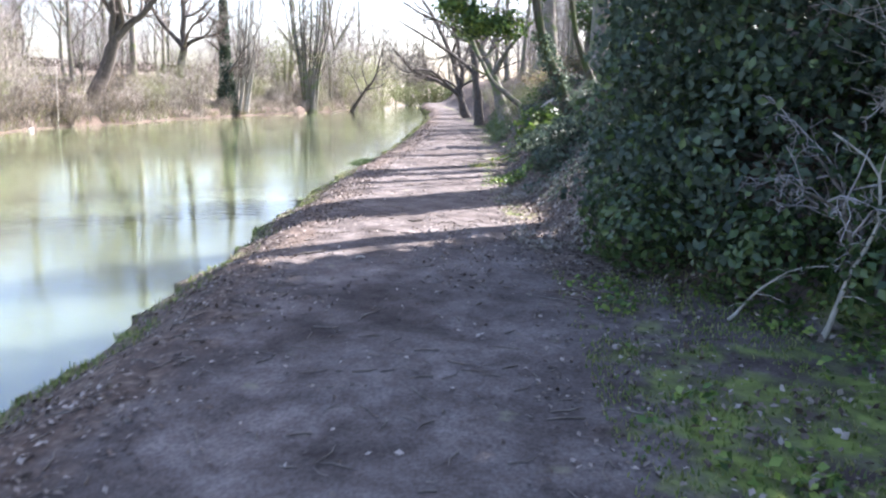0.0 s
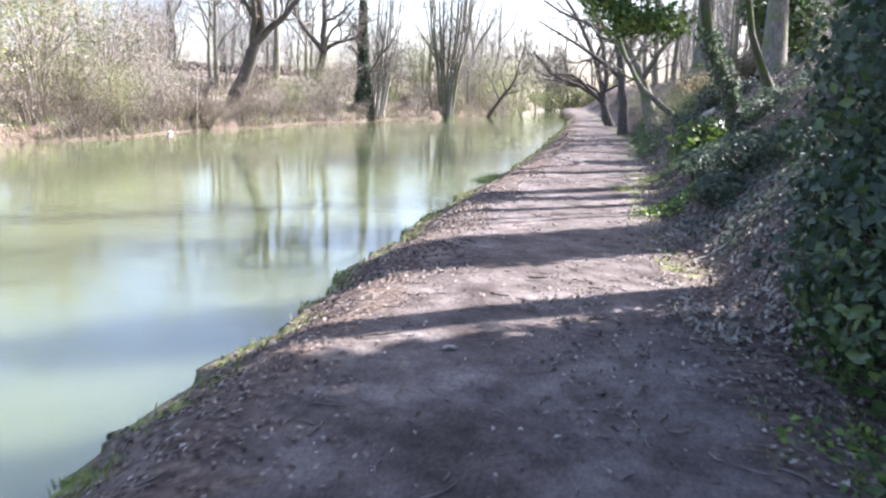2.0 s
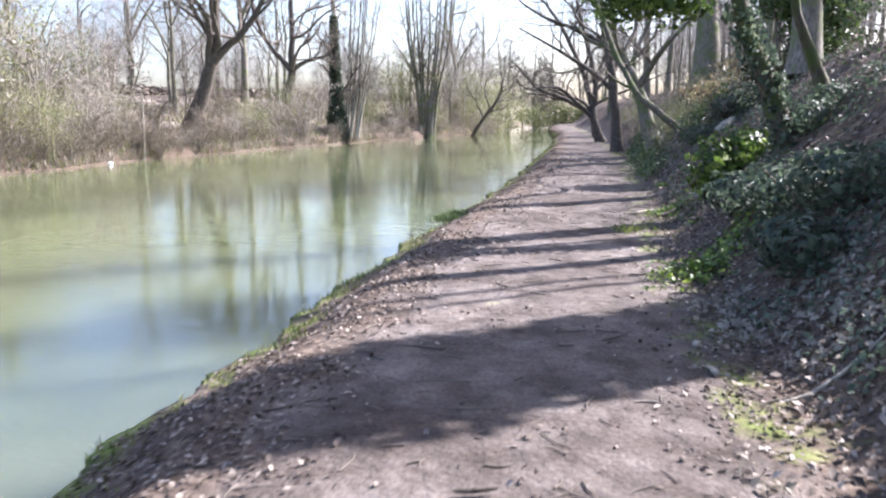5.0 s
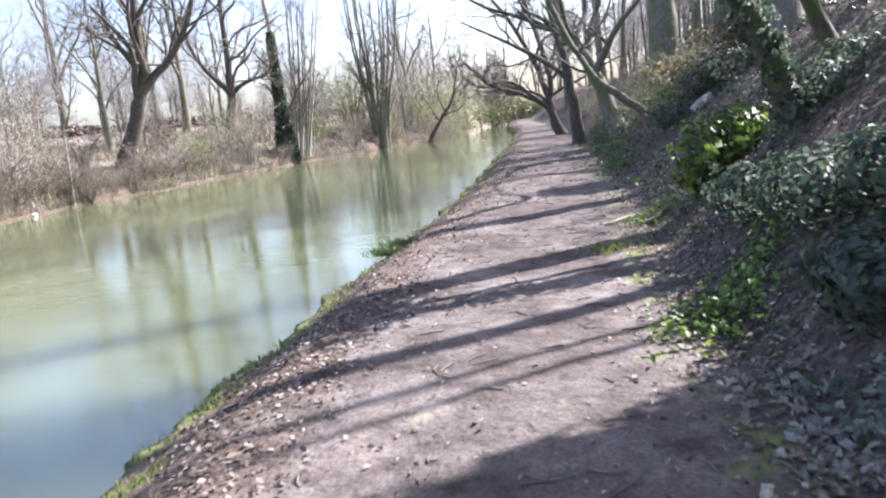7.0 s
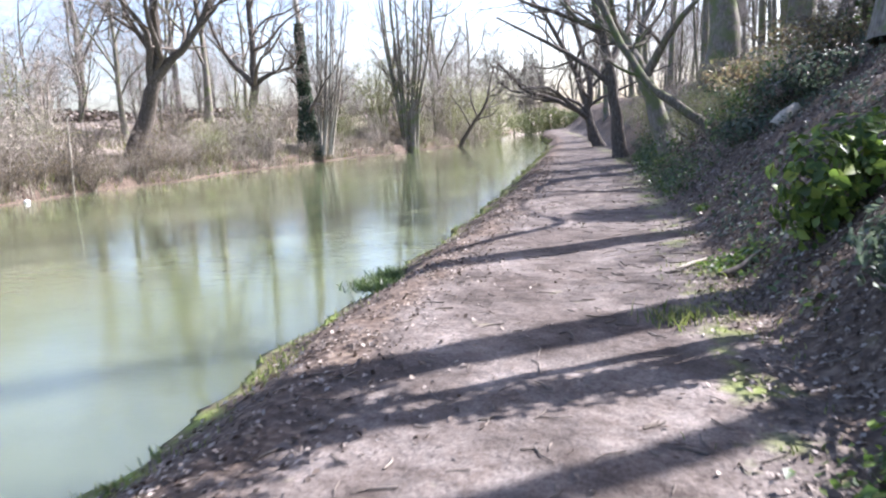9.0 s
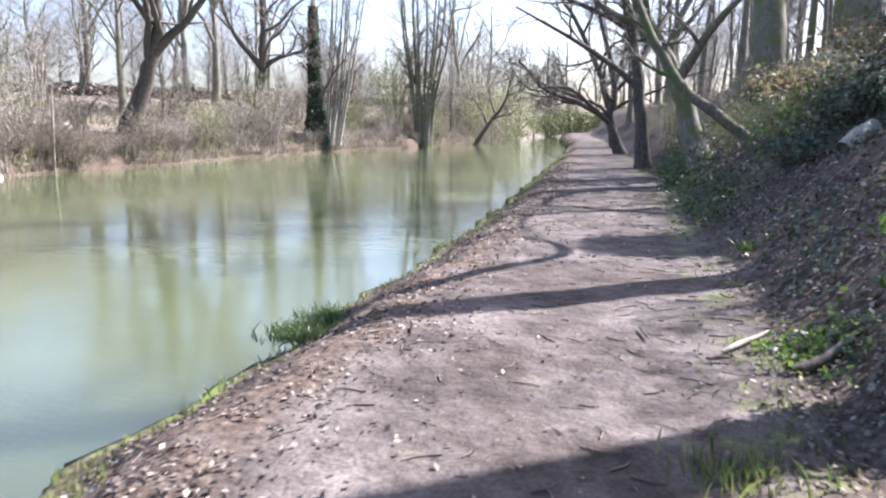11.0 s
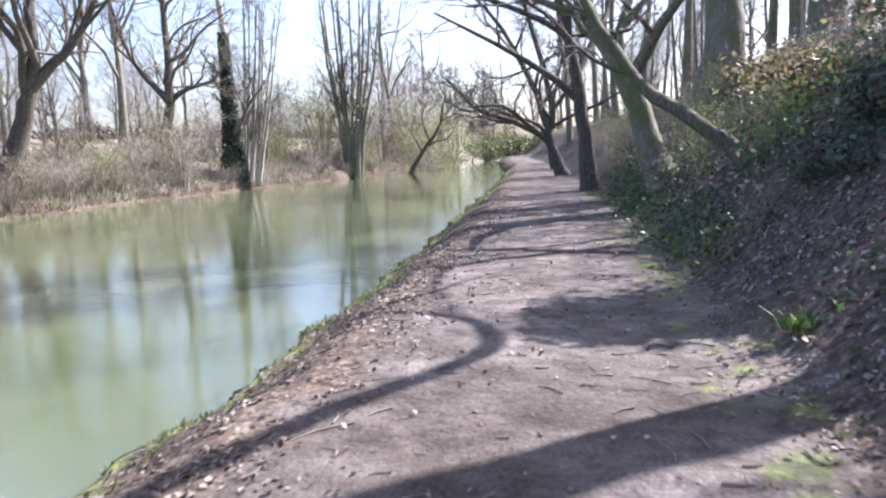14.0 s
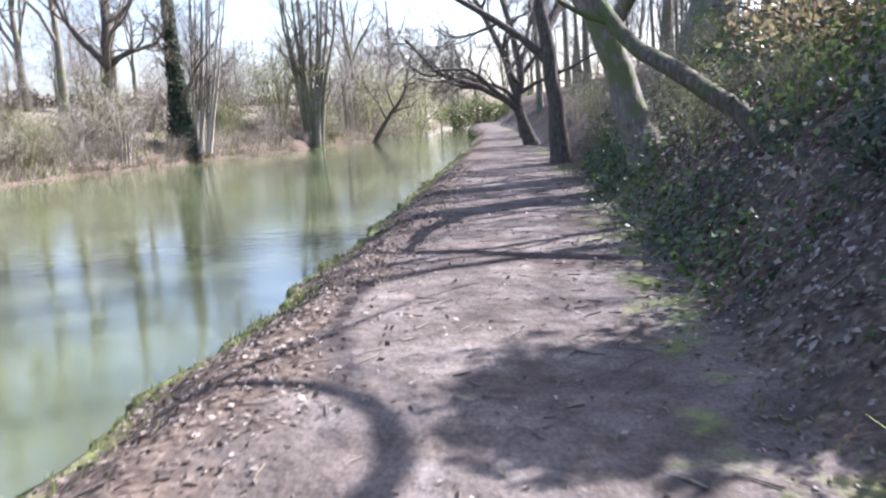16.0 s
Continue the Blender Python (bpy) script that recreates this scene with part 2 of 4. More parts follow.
def tube_arrays(lines, sides):
    """lines: (points, radii). One closed-off tube for each."""
    V, F, base = [], [], 0
    ang = np.arange(sides) * 2 * np.pi / sides
    ca, sa = np.cos(ang)[None, :, None], np.sin(ang)[None, :, None]
    for pts, rad in lines:
        p = np.array(pts, float)
        r = np.array(rad, float)[:, None, None]
        d = np.gradient(p, axis=0)
        d /= np.linalg.norm(d, axis=1)[:, None] + 1e-9
        ref = np.array([1.0, 0, 0]) if abs(d[0, 0]) < 0.7 else np.array([0, 1.0, 0])
        a = np.cross(d, ref)
        a /= np.linalg.norm(a, axis=1)[:, None] + 1e-9
        b = np.cross(d, a)
        V.append((p[:, None] + r * (ca * a[:, None] + sa * b[:, None])).reshape(-1, 3))
        n = len(p)
        i = np.arange(n - 1)[:, None] * sides + np.arange(sides)[None]
        j = np.arange(n - 1)[:, None] * sides + (np.arange(sides)[None] + 1) % sides
        F.append((np.stack([i, j, j + sides, i + sides], -1) + base).reshape(-1, 4))
        base += n * sides
    return np.concatenate(V), np.concatenate(F)


def tubes(name, groups, mat):
    """groups: (lines, sides) joined into one mesh."""
    V, F, base = [], [], 0
    for lines, sides in groups:
        if lines:
            v, f = tube_arrays(lines, sides)
            V.append(v)
            F.append(f + base)
            base += len(v)
    return mesh_np(name, np.concatenate(V), np.concatenate(F), mat)


SIDES = [9, 5, 3, 3, 3]


def kids(out, pts, rad, length, lev, P, rng):
    if lev + 1 >= P["levels"]:
        return
    n = len(pts) - 1
    for k in range(P["num"][lev]):
        f = P["start"][lev] + (1 - P["start"][lev]) * ((k + rng.random()) / P["num"][lev])
        i = min(int(f * n), n - 1)
        w = f * n - i
        p = pts[i].lerp(pts[i + 1], w)
        r = rad[i] * (1 - w) + rad[i + 1] * w
        d = (pts[i + 1] - pts[i]).normalized()
        side = d.cross(Vector((rng.gauss(0, 1), rng.gauss(0, 1), rng.gauss(0, 1))))
        if side.length < 1e-4:
            continue
        side.normalize()
        a = radians(rng.uniform(*P["angle"][lev]))
        grow(out, p, d * math.cos(a) + side * math.sin(a), length * P["ratio"][lev] * rng.uniform(0.65, 1.15) * (1.15 - 0.5 * f), r * rng.uniform(0.45, 0.7), lev + 1, P, rng)


def grow(out, p, d, length, r, lev, P, rng):
    n = P["seg"][lev]
    pts, rad = [p.copy()], [r]
    w, up = P["wig"][lev], P["up"][lev]
    for i in range(n):
        d = (d + Vector((rng.gauss(0, w), rng.gauss(0, w), rng.gauss(0, w) + up))).normalized()
        p = p + d * (length / n)
        pts.append(p)
        rad.append(max(r * (1 - 0.75 * (i + 1) / n), P["thin"]))
    out[lev].append((pts, rad))
    kids(out, pts, rad, length, lev, P, rng)


OAK = dict(levels=5, seg=[8, 6, 5, 4, 3], wig=[0.1, 0.2, 0.25, 0.25, 0.25], up=[0.06, 0.06, 0.05, 0.03, 0.0], num=[9, 6, 5, 5, 0], start=[0.3, 0.25, 0.2, 0.15, 0], angle=[(30, 65), (30, 65), (30, 70), (30, 70)], ratio=[0.55, 0.55, 0.55, 0.55], thin=0.006)
TALL = dict(OAK, num=[13, 5, 5, 4, 0], start=[0.35, 0.2, 0.2, 0.1, 0], ratio=[0.32, 0.55, 0.55, 0.6], angle=[(25, 60), (25, 55), (30, 70), (30, 70)])
POLE = dict(OAK, levels=4, num=[9, 5, 5, 0], start=[0.25, 0.2, 0.2, 0], ratio=[0.22, 0.55, 0.6], angle=[(15, 45), (25, 55), (30, 70)], thin=0.005)
OAK_THIN = dict(OAK, num=[9, 5, 4, 3, 0], seg=[8, 5, 4, 3, 2])
TALL_THIN = dict(TALL, num=[10, 4, 4, 3, 0], seg=[8, 5, 4, 3, 2])
CLEAN = dict(TALL_THIN, num=[7, 4, 4, 3, 0], start=[0.66, 0.2, 0.2, 0.1, 0])
HAZE = dict(OAK, seg=[8, 5, 4, 3, 2], num=[11, 5, 5, 4, 0], start=[0.16, 0.15, 0.15, 0.1, 0], ratio=[0.5, 0.6, 0.6, 0.6], angle=[(25, 65), (30, 65), (30, 70), (30, 75)], thin=0.0042)
SHRUB = dict(OAK, levels=4, seg=[6, 3, 2, 2], wig=[0.22, 0.25, 0.3, 0.3], up=[0.03, 0.02, 0.0, 0.0], num=[6, 3, 3, 0], start=[0.15, 0.1, 0.1, 0], ratio=[0.5, 0.55, 0.55], angle=[(25, 70), (30, 70), (30, 80)], thin=0.004)


def bent(points, r0, r1, n=14, rough=0.02, seed=0):
    """A trunk line through a few points, rounded, with a flared foot."""
    rng = random.Random(seed)
    pts = [Vector(p) for p in points]
    out, rad = [], []
    m = len(pts) - 1
    for k in range(n + 1):
        u = k / n * m
        i = min(int(u), m - 1)
        w = u - i
        p0, p1, p2, p3 = pts[max(i - 1, 0)], pts[i], pts[i + 1], pts[min(i + 2, m)]
        p = 0.5 * ((2 * p1) + (p2 - p0) * w + (2 * p0 - 5 * p1 + 4 * p2 - p3) * w * w + (3 * p1 - p0 - 3 * p2 + p3) * w ** 3)
        out.append(p + Vector((rng.gauss(0, rough), rng.gauss(0, rough), 0)))
        f = k / n
        rad.append((r0 + (r1 - r0) * f) * (1.0 + 0.5 * math.exp(-f * n / 1.2)) * rng.uniform(0.95, 1.05))
    return out, rad


def wood(name, base, stems, P, seed, trunk_mat, twig_mat, label, category="tree", group=""):
    """A bare tree or shrub. stems: (points from the base on, foot radius, top radius)."""
    rng = random.Random(seed)
    root = tagged(new(name), label, category, group)
    root.location = base
    out = [[] for _ in range(P["levels"])]
    trunks = []
    for k, (points, r0, r1) in enumerate(stems):
        pts, rad = bent(points, r0, r1, 14 if r0 > 0.08 else 7 if r0 > 0.03 else 5, r0 * 0.12, seed + k)
        trunks.append((pts, rad))
        length = sum((b - a).length for a, b in zip(pts, pts[1:]))
        if k == 0 or not P.get("bare"):
            kids(out, pts, rad, length, 0, P, rng)
    for t in trunks:
        put("trunk" if len(trunks) < 3 else "stem", tubes("trunk", [([t], 10 if t[1][0] > 0.1 else 5)], trunk_mat), root)
    loose = len(out[1]) > 24
    for limb in [] if loose else out[1]:
        put("limb", tubes("limb", [([limb], 6)], trunk_mat), root)
    put("crown", tubes("crown", [(out[k], SIDES[k]) for k in range(1 if loose else 2, P["levels"])], twig_mat), root, "fine bare twigs")
    return root


def leaf_arrays(centres, normals, size, rng, stretch=1.5, fold=0.25, spread=0.8):
    """Folded diamond leaves: four corners each, two triangles."""
    n = len(centres)
    nrm = normals + rng.normal(0, spread, (n, 3))
    nrm /= np.linalg.norm(nrm, axis=1)[:, None] + 1e-9
    a = np.cross(nrm, rng.normal(0, 1, (n, 3)))
    a /= np.linalg.norm(a, axis=1)[:, None] + 1e-9
    b = np.cross(nrm, a)
    s = (size * rng.uniform(0.55, 1.25, n))[:, None]
    v = np.stack([centres - a * s * stretch * 0.5, centres + b * s * 0.5 + nrm * s * fold, centres + a * s * stretch * 0.5, centres - b * s * 0.5 + nrm * s * fold], 1).reshape(-1, 3)
    i = np.arange(n)[:, None] * 4
    return v, np.concatenate([i + [0, 1, 2], i + [0, 2, 3]], 1).reshape(-1, 3)


def leaves(name, centres, normals, size, mat, seed, stretch=1.5, fold=0.25, spread=0.8):
    v, f = leaf_arrays(np.asarray(centres, float), np.asarray(normals, float), size, np.random.default_rng(seed), stretch, fold, spread)
    return mesh_np(name, v, f, mat, True)


def mound_points(lobes, n, rng, depth=0.25):
    """Points in the outer skin of a heap of lobes (x, y, z, rx, ry, rz), with the way outward."""
    lob = np.array(lobes, float)
    area = (lob[:, 3] * lob[:, 4] + lob[:, 4] * lob[:, 5] + lob[:, 3] * lob[:, 5])
    pick = rng.choice(len(lob), n, p=area / area.sum())
    d = rng.normal(0, 1, (n, 3))
    d /= np.linalg.norm(d, axis=1)[:, None]
    lump = 1 + 0.12 * np.sin(d[:, 0] * 7 + pick) * np.sin(d[:, 1] * 6 + 2 * pick) + 0.1 * np.sin(d[:, 2] * 11 + pick)
    rr = lump * (1 - depth * rng.random(n) ** 1.5) + rng.normal(0, 0.03, n)
    return lob[pick, :3] + d * lob[pick, 3:] * rr[:, None], d / lob[pick, 3:]


def blades(name, xy, z, tall, mat, seed, width=0.008, lean=0.35):
    """Grass or reed blades: bent strips of three triangles."""
    rng = np.random.default_rng(seed)
    n = len(xy)
    base = np.concatenate([xy, np.asarray(z)[:, None]], 1)
    a = rng.uniform(0, 2 * np.pi, n)
    side = np.stack([np.cos(a), np.sin(a), 0 * a], 1) * width * rng.uniform(0.6, 1.4, n)[:, None]
    b = rng.uniform(0, 2 * np.pi, n)
    h = (tall * rng.uniform(0.4, 1.2, n))[:, None]
    go = np.stack([np.cos(b), np.sin(b), 0 * b], 1) * h * lean * rng.uniform(0.1, 1.3, n)[:, None]
    up = np.array([0, 0, 1.0])
    mid = base + up * h * 0.55 + go * 0.35
    v = np.stack([base - side, base + side, mid - side * 0.7, mid + side * 0.7, base + up * h + go], 1).reshape(-1, 3)
    i = np.arange(n)[:, None] * 5
    f = np.concatenate([i + [0, 1, 3], i + [0, 3, 2], i + [2, 3, 4]], 1).reshape(-1, 3)
    return mesh_np(name, v, f, mat, True)


def on_ground(x, y, dz=0.0):
    return (x, y, float(height(x, y)) + dz)


# ---- ground and water ----
def spaced(*parts):
    return np.unique(np.concatenate([np.linspace(a, b, n) for a, b, n in parts]).round(4))


def build_ground():
    xs = spaced((-600, -60, 14), (-60, -28, 14), (-36, -28, 8), (-28, -9, 110), (-9, -3.9, 8), (-3.9, -2.4, 46), (-2.4, 5.0, 120), (5, 14, 36), (14, 60, 16), (60, 600, 12))
    ys = spaced((-400, -10, 14), (-10, 4, 18), (4, 45, 320), (45, 90, 100), (90, 150, 40), (150, 900, 16))
    X, Y = np.meshgrid(xs, ys)
    Z = height(X, Y)
    nx, ny = len(xs), len(ys)
    i = (np.arange(ny - 1)[:, None] * nx + np.arange(nx - 1)[None]).ravel()
    me = mesh_np("ground", np.stack([X.ravel(), Y.ravel(), Z.ravel()], 1), np.stack([i, i + 1, i + nx + 1, i + nx], 1), EARTH)
    ne, rf, fe = near_edge(Y), rise_foot(Y), far_edge(Y)
    red = smooth(0.55, 1.15, np.abs(X - ne - 2.15) / 1.35)
    red = np.clip(red, 0, 1) * 0.8 * (X > fe - 0.9) * (1 - 0.8 * smooth(0.7, 1.3, X) * (1 - smooth(10, 13, Y)))
    green = 0.5 * (1 - smooth(0.05, 0.5, X - ne)) * (X > ne) + 0.55 * smooth(0.8, 1.5, X) * (1 - smooth(9.5, 12.5, Y)) * (X > 0) + 0.34 * np.exp(-((X - rf + 0.2) / 0.35) ** 2) * (Y > 15)
    blue = 0.85 * smooth(0.5, 1.3, fe - X)
    col = me.color_attributes.new("cover", "FLOAT_COLOR", "POINT")
    col.data.foreach_set("color", np.stack([red.ravel(), green.ravel(), blue.ravel(), np.ones(X.size)], 1).astype(np.float32).ravel())
    tagged(put("ground", me), "bare trodden earth towpath with leaf litter and banks", "ground", kind="structure")


build_ground()
wv = [(x, y, WATER) for y in np.linspace(-400, 140, 28) for x in (-40.0, -1.5)]
wf = [(2 * k, 2 * k + 1, 2 * k + 3, 2 * k + 2) for k in range(27)]
tagged(put("water", mesh_np("water", wv, wf, CANAL)), "murky green canal water with soft reflections", "water", kind="structure")

# ---- trees across the water ----
def far_tree(name, x, y, stems, P, seed, tm, wm, label, dz=-0.15):
    return wood(name, on_ground(x, y, dz), stems, P, seed, tm, wm, label)


far_tree("leaning_tree", -21.7, 49, [([(0, 0, 0), (1.0, 0, 2.5), (1.55, 0, 3.8), (1.9, 0, 5.6), (2.0, 0.2, 9), (2.6, 0.2, 14)], 0.4, 0.09), ([(1.5, 0, 3.7), (2.4, 0.1, 4.5), (3.5, 0.2, 5.4), (4.7, 0.3, 7.5), (5.6, 0.3, 12)], 0.24, 0.06)], OAK, 3, BARK_DARK, TWIG, "dark bare tree leaning over the water, forked low")
far_tree("tree", -21.3, 60, [([(0, 0, 0), (0.7, 0, 3.3), (0.9, 0, 7.4), (1.0, 0.2, 14)], 0.32, 0.07), ([(0.7, 0, 3.3), (1.8, 0, 3.9), (3.2, 0.1, 4.3), (4.0, 0.2, 5.4)], 0.16, 0.04), ([(0.7, 0, 3.4), (-1.2, 0.1, 5.6), (-2.2, 0.1, 9)], 0.18, 0.04)], OAK, 11, BARK_DARK, TWIG, "bare tree with wide forking limbs on the far bank")
rs = random.Random(5)
stems2 = []
for k in range(10):
    a = rs.uniform(0.0, 0.8)
    stems2.append(([(0.5 + 0.11 * k, rs.uniform(-0.4, 0.4), 0), (0.7 + 0.15 * k + a * 0.3, 0, 4), (0.8 + 0.2 * k + a, 0.2, 9 + rs.uniform(0, 4))], 0.085, 0.02))
pollard = far_tree("coppiced_tree", -18.4, 62.5, [([(0, 0, 0), (-0.05, 0, 3), (-0.1, 0, 7), (-0.3, 0, 15)], 0.34, 0.1)] + stems2, POLE, 21, BARK_PALE, TWIG, "coppiced tree, ivy-dark trunk beside pale upright poles")
gi = np.random.default_rng(4)
zz = gi.uniform(0, 1, 4200) ** 1.3 * 8
aa = gi.uniform(0, 6.28, 4200)
rr = (0.46 - 0.033 * zz + 0.4 * np.exp(-zz / 1.1)) * gi.uniform(0.8, 1.25, 4200)
put("ivy", leaves("ivy", np.stack([rr * np.cos(aa) - 0.012 * zz, rr * np.sin(aa), zz], 1), np.stack([np.cos(aa), np.sin(aa), 0 * aa], 1), 0.16, IVY, 2), pollard, "dark ivy climbing the trunk")
stems3 = []
for k in range(9):
    a = -1.6 + 3.6 * k / 8 + rs.uniform(-0.2, 0.2)
    stems3.append(([(a * 0.25, rs.uniform(-0.4, 0.4), 0), (a * 0.5, 0, 3.5), (a * 1.0, 0.2, 8), (a * 1.35, 0.2, 14)], 0.17, 0.03))
far_tree("coppiced_tree", -14.7, 73, stems3, POLE, 31, BARK_GREY, TWIG, "coppiced tree with many upright bare stems")
far_tree("leaning_tree", -12.7, 79, [([(0, 0, 0), (1.7, 0, 2.8), (2.9, 0, 4.4), (3.6, 0, 7)], 0.2, 0.05)], OAK, 41, BARK_DARK, TWIG, "small dark tree leaning out over the water")

# ---- templates that fill the woods and banks ----
t_oak = wood("tree", on_ground(-27, 66), [([(0, 0, 0), (0.2, 0, 4), (-0.2, 0.2, 9), (0.1, 0, 15)], 0.27, 0.06)], OAK_THIN, 51, BARK_GREY, TWIG, "bare grey tree standing in the wood", group="bare trees of the wood")
t_tall = wood("tree", on_ground(9.5, 47), [([(0, 0, -0.2), (0.2, 0, 5), (0.1, 0.2, 10), (0.3, 0, 18)], 0.24, 0.06)], dict(TALL_THIN, start=[0.5, 0.2, 0.2, 0.1, 0]), 52, BARK_GREY, TWIG, "tall bare tree standing in the wood", group="bare trees of the wood")
t_haze = wood("tree", on_ground(-31, 58), [([(0, 0, -0.2), (0.15, 0.1, 2.5), (-0.1, 0, 5), (0.2, 0.1, 8)], 0.12, 0.03), ([(0, 0, -0.1), (0.7, 0.3, 2.4), (1.2, 0.5, 5.5)], 0.07, 0.02)], HAZE, 54, BARK_GREY, TWIG_HAZE, "small bare tree with a dense haze of grey twigs", group="twiggy small trees")
t_pole = wood("sapling", on_ground(4.2, 36), [([(0, 0, -0.2), (0.3, 0, 4), (0.5, 0.2, 9)], 0.07, 0.02)], POLE, 53, BARK_GREY, TWIG, "thin bare sapling among the trees", "tree", "saplings of the wood")


def shrub(x, y, n, tall, wide, seed, tm, wm, label, leaf_mat=None, leaf_n=0, leaf_size=0.04):
    r = random.Random(seed)
    stems = []
    for k in range(n):
        a, w = r.uniform(0, 6.28), r.uniform(0.2, 1.0) * wide
        c, s = math.cos(a), math.sin(a)
        h = tall * r.uniform(0.6, 1.1)
        stems.append(([(0.15 * c, 0.15 * s, -0.05), (0.4 * w * c, 0.4 * w * s, h * 0.55), (w * c, w * s, h * r.uniform(0.75, 1.0)), (1.35 * w * c, 1.35 * w * s, h * r.uniform(0.7, 1.0))], 0.022, 0.006))
    ob = wood("shrub", on_ground(x, y), stems, SHRUB, seed, tm, wm, label, "shrub")
    if leaf_n:
        g = np.random.default_rng(seed)
        p, d = mound_points([(0, 0, tall * 0.55, wide * 1.2, wide * 1.2, tall * 0.5)], leaf_n, g, 0.75)
        put("foliage", leaves("foliage", p, d, leaf_size, leaf_mat, seed), ob, "sparse small leaves")
    return ob


s_pale = shrub(-21.2, 40, 11, 2.4, 1.3, 81, TWIG_PALE, TWIG_PALE, "straw-coloured twiggy scrub on the bank", STRAW, 500, 0.05)
s_brown = shrub(-21.8, 44, 11, 1.9, 1.3, 82, TWIG, TWIG, "brown bare bramble scrub on the bank", BROWN_LEAF, 350, 0.05)
s_green = shrub(-22, 36, 11, 3.0, 1.4, 83, TWIG_GREEN, TWIG_GREEN, "willow scrub just coming into green bud", BUDS, 1300, 0.05)


def spread(ob, places, lo, hi, seed, label=""):
    r = random.Random(seed)
    for x, y in places:
        s = r.uniform(lo, hi)
        c = copy_thing(ob, Matrix.Identity(4))
        c.matrix_basis = Matrix.LocRotScale(on_ground(x, y, -0.1), Euler((r.uniform(-.06, .06), r.uniform(-.06, .06), r.uniform(0, 6.28))), (s, s, s * r.uniform(0.85, 1.15)))
        if label:
            tagged(c, label)


rp = random.Random(77)
spread(t_oak, [(-25 - rp.uniform(0, 18), 26 + k * 4.4 + rp.uniform(-2, 2)) for k in range(13)], 0.55, 0.95, 1)
spread(t_oak, [(-38 - rp.uniform(0, 26), 34 + k * 11.0 + rp.uniform(-2, 2)) for k in range(6)], 0.6, 0.9, 7)
spread(t_oak, [(float(far_edge(84 + k * 5)) - rp.uniform(1, 9), 84 + k * 5) for k in range(8)], 0.6, 0.9, 2)
spread(t_tall, [(9.0 + rp.uniform(0, 10), 42 + k * 3.4 + rp.uniform(-1, 1)) for k in range(15)], 0.7, 1.15, 3)
spread(t_tall, [(rp.uniform(-0.5, 4), 50 + k * 7) for k in range(8)], 0.6, 0.9, 13)
spread(t_pole, [(3.6 + rp.uniform(0, 5), 37 + k * 1.3) for k in range(26)], 0.6, 1.4, 4)
rh = random.Random(90)
spread(t_haze, [(float(far_edge(y)) - rh.uniform(6, 13), y) for y in [27 + 3.4 * k + rh.uniform(-1, 1) for k in range(21)]], 0.45, 0.85, 91)
spread(t_haze, [(float(far_edge(y)) - rh.uniform(15, 24), y) for y in [36 + 8.0 * k + rh.uniform(-2, 2) for k in range(8)]], 0.7, 1.1, 92)
spread(t_haze, [(float(far_edge(y)) - rh.uniform(0.8, 3.5), y) for y in (66.5, 69, 76, 80, 82.5, 85, 88, 91, 95, 99, 104)], 0.55, 0.9, 93)
spread(t_haze, [(2.2 + rh.uniform(0, 6), 47 + 3.4 * k) for k in range(10)], 0.5, 0.9, 94)
spread(t_haze, [(7.2 + rh.uniform(0, 4), 39 + 4.4 * k) for k in range(3)], 0.5, 0.8, 95)
spread(t_haze, [(4.9 + rh.uniform(0, 2.2), 27 + 1.7 * k) for k in range(7)], 0.28, 0.45, 88)
spread(t_haze, [(3.6 + rh.uniform(0, 4), 38.5 + 1.5 * k) for k in range(6)], 0.35, 0.55, 87)
spread(t_haze, [(-12 + 2.6 * k, 116 + rh.uniform(-3, 6)) for k in range(9)], 0.7, 1.2, 96)
spread(s_brown, [(float(far_edge(y)) - rh.uniform(0.15, 1.0), y) for y in [34 + 0.6 * k + rh.uniform(-0.3, 0.3) for k in range(34)]], 0.45, 0.8, 97)
spread(s_pale, [(float(far_edge(y)) - rh.uniform(0.2, 1.6), y) for y in [44 + 0.7 * k + rh.uniform(-0.4, 0.4) for k in range(60)]], 0.25, 0.5, 98)
spread(s_brown, [(float(far_edge(y)) - rh.uniform(0.2, 4), y) for y in [52 + 1.1 * k + rh.uniform(-0.4, 0.4) for k in range(30)]], 0.3, 0.6, 99)
spread(t_haze, [(float(far_edge(y)) - rh.uniform(9, 16), y) for y in [30 + 3.2 * k + rh.uniform(-1, 1) for k in range(22)]], 0.35, 0.6, 89)
for tpl, n, lo, hi, sd in ((s_pale, 18, 0.7, 1.5, 21), (s_brown, 30, 0.8, 1.4, 22), (s_green, 9, 0.7, 1.2, 23)):
    r = random.Random(sd)
    spots = []
    for k in range(n):
        y = 20 + 82 * (k + r.random()) / n
        spots.append((float(far_edge(y)) - 0.3 - r.random() ** 1.6 * 5.5, y))
    spread(tpl, spots, lo, hi, sd)
spread(s_green, [(-23.5, 28), (-24, 33), (-25, 38), (-23, 23), (-22.5, 30), (-26, 44), (-17, 74), (-13.5, 83), (-12.5, 88), (-11.5, 93), (-12, 98)], 1.5, 2.3, 24)
spread(s_pale, [(-22.5, 26), (-23.2, 35.5), (-24, 41), (-27, 50), (-14.5, 80), (-12, 86)], 1.6, 2.2, 25)

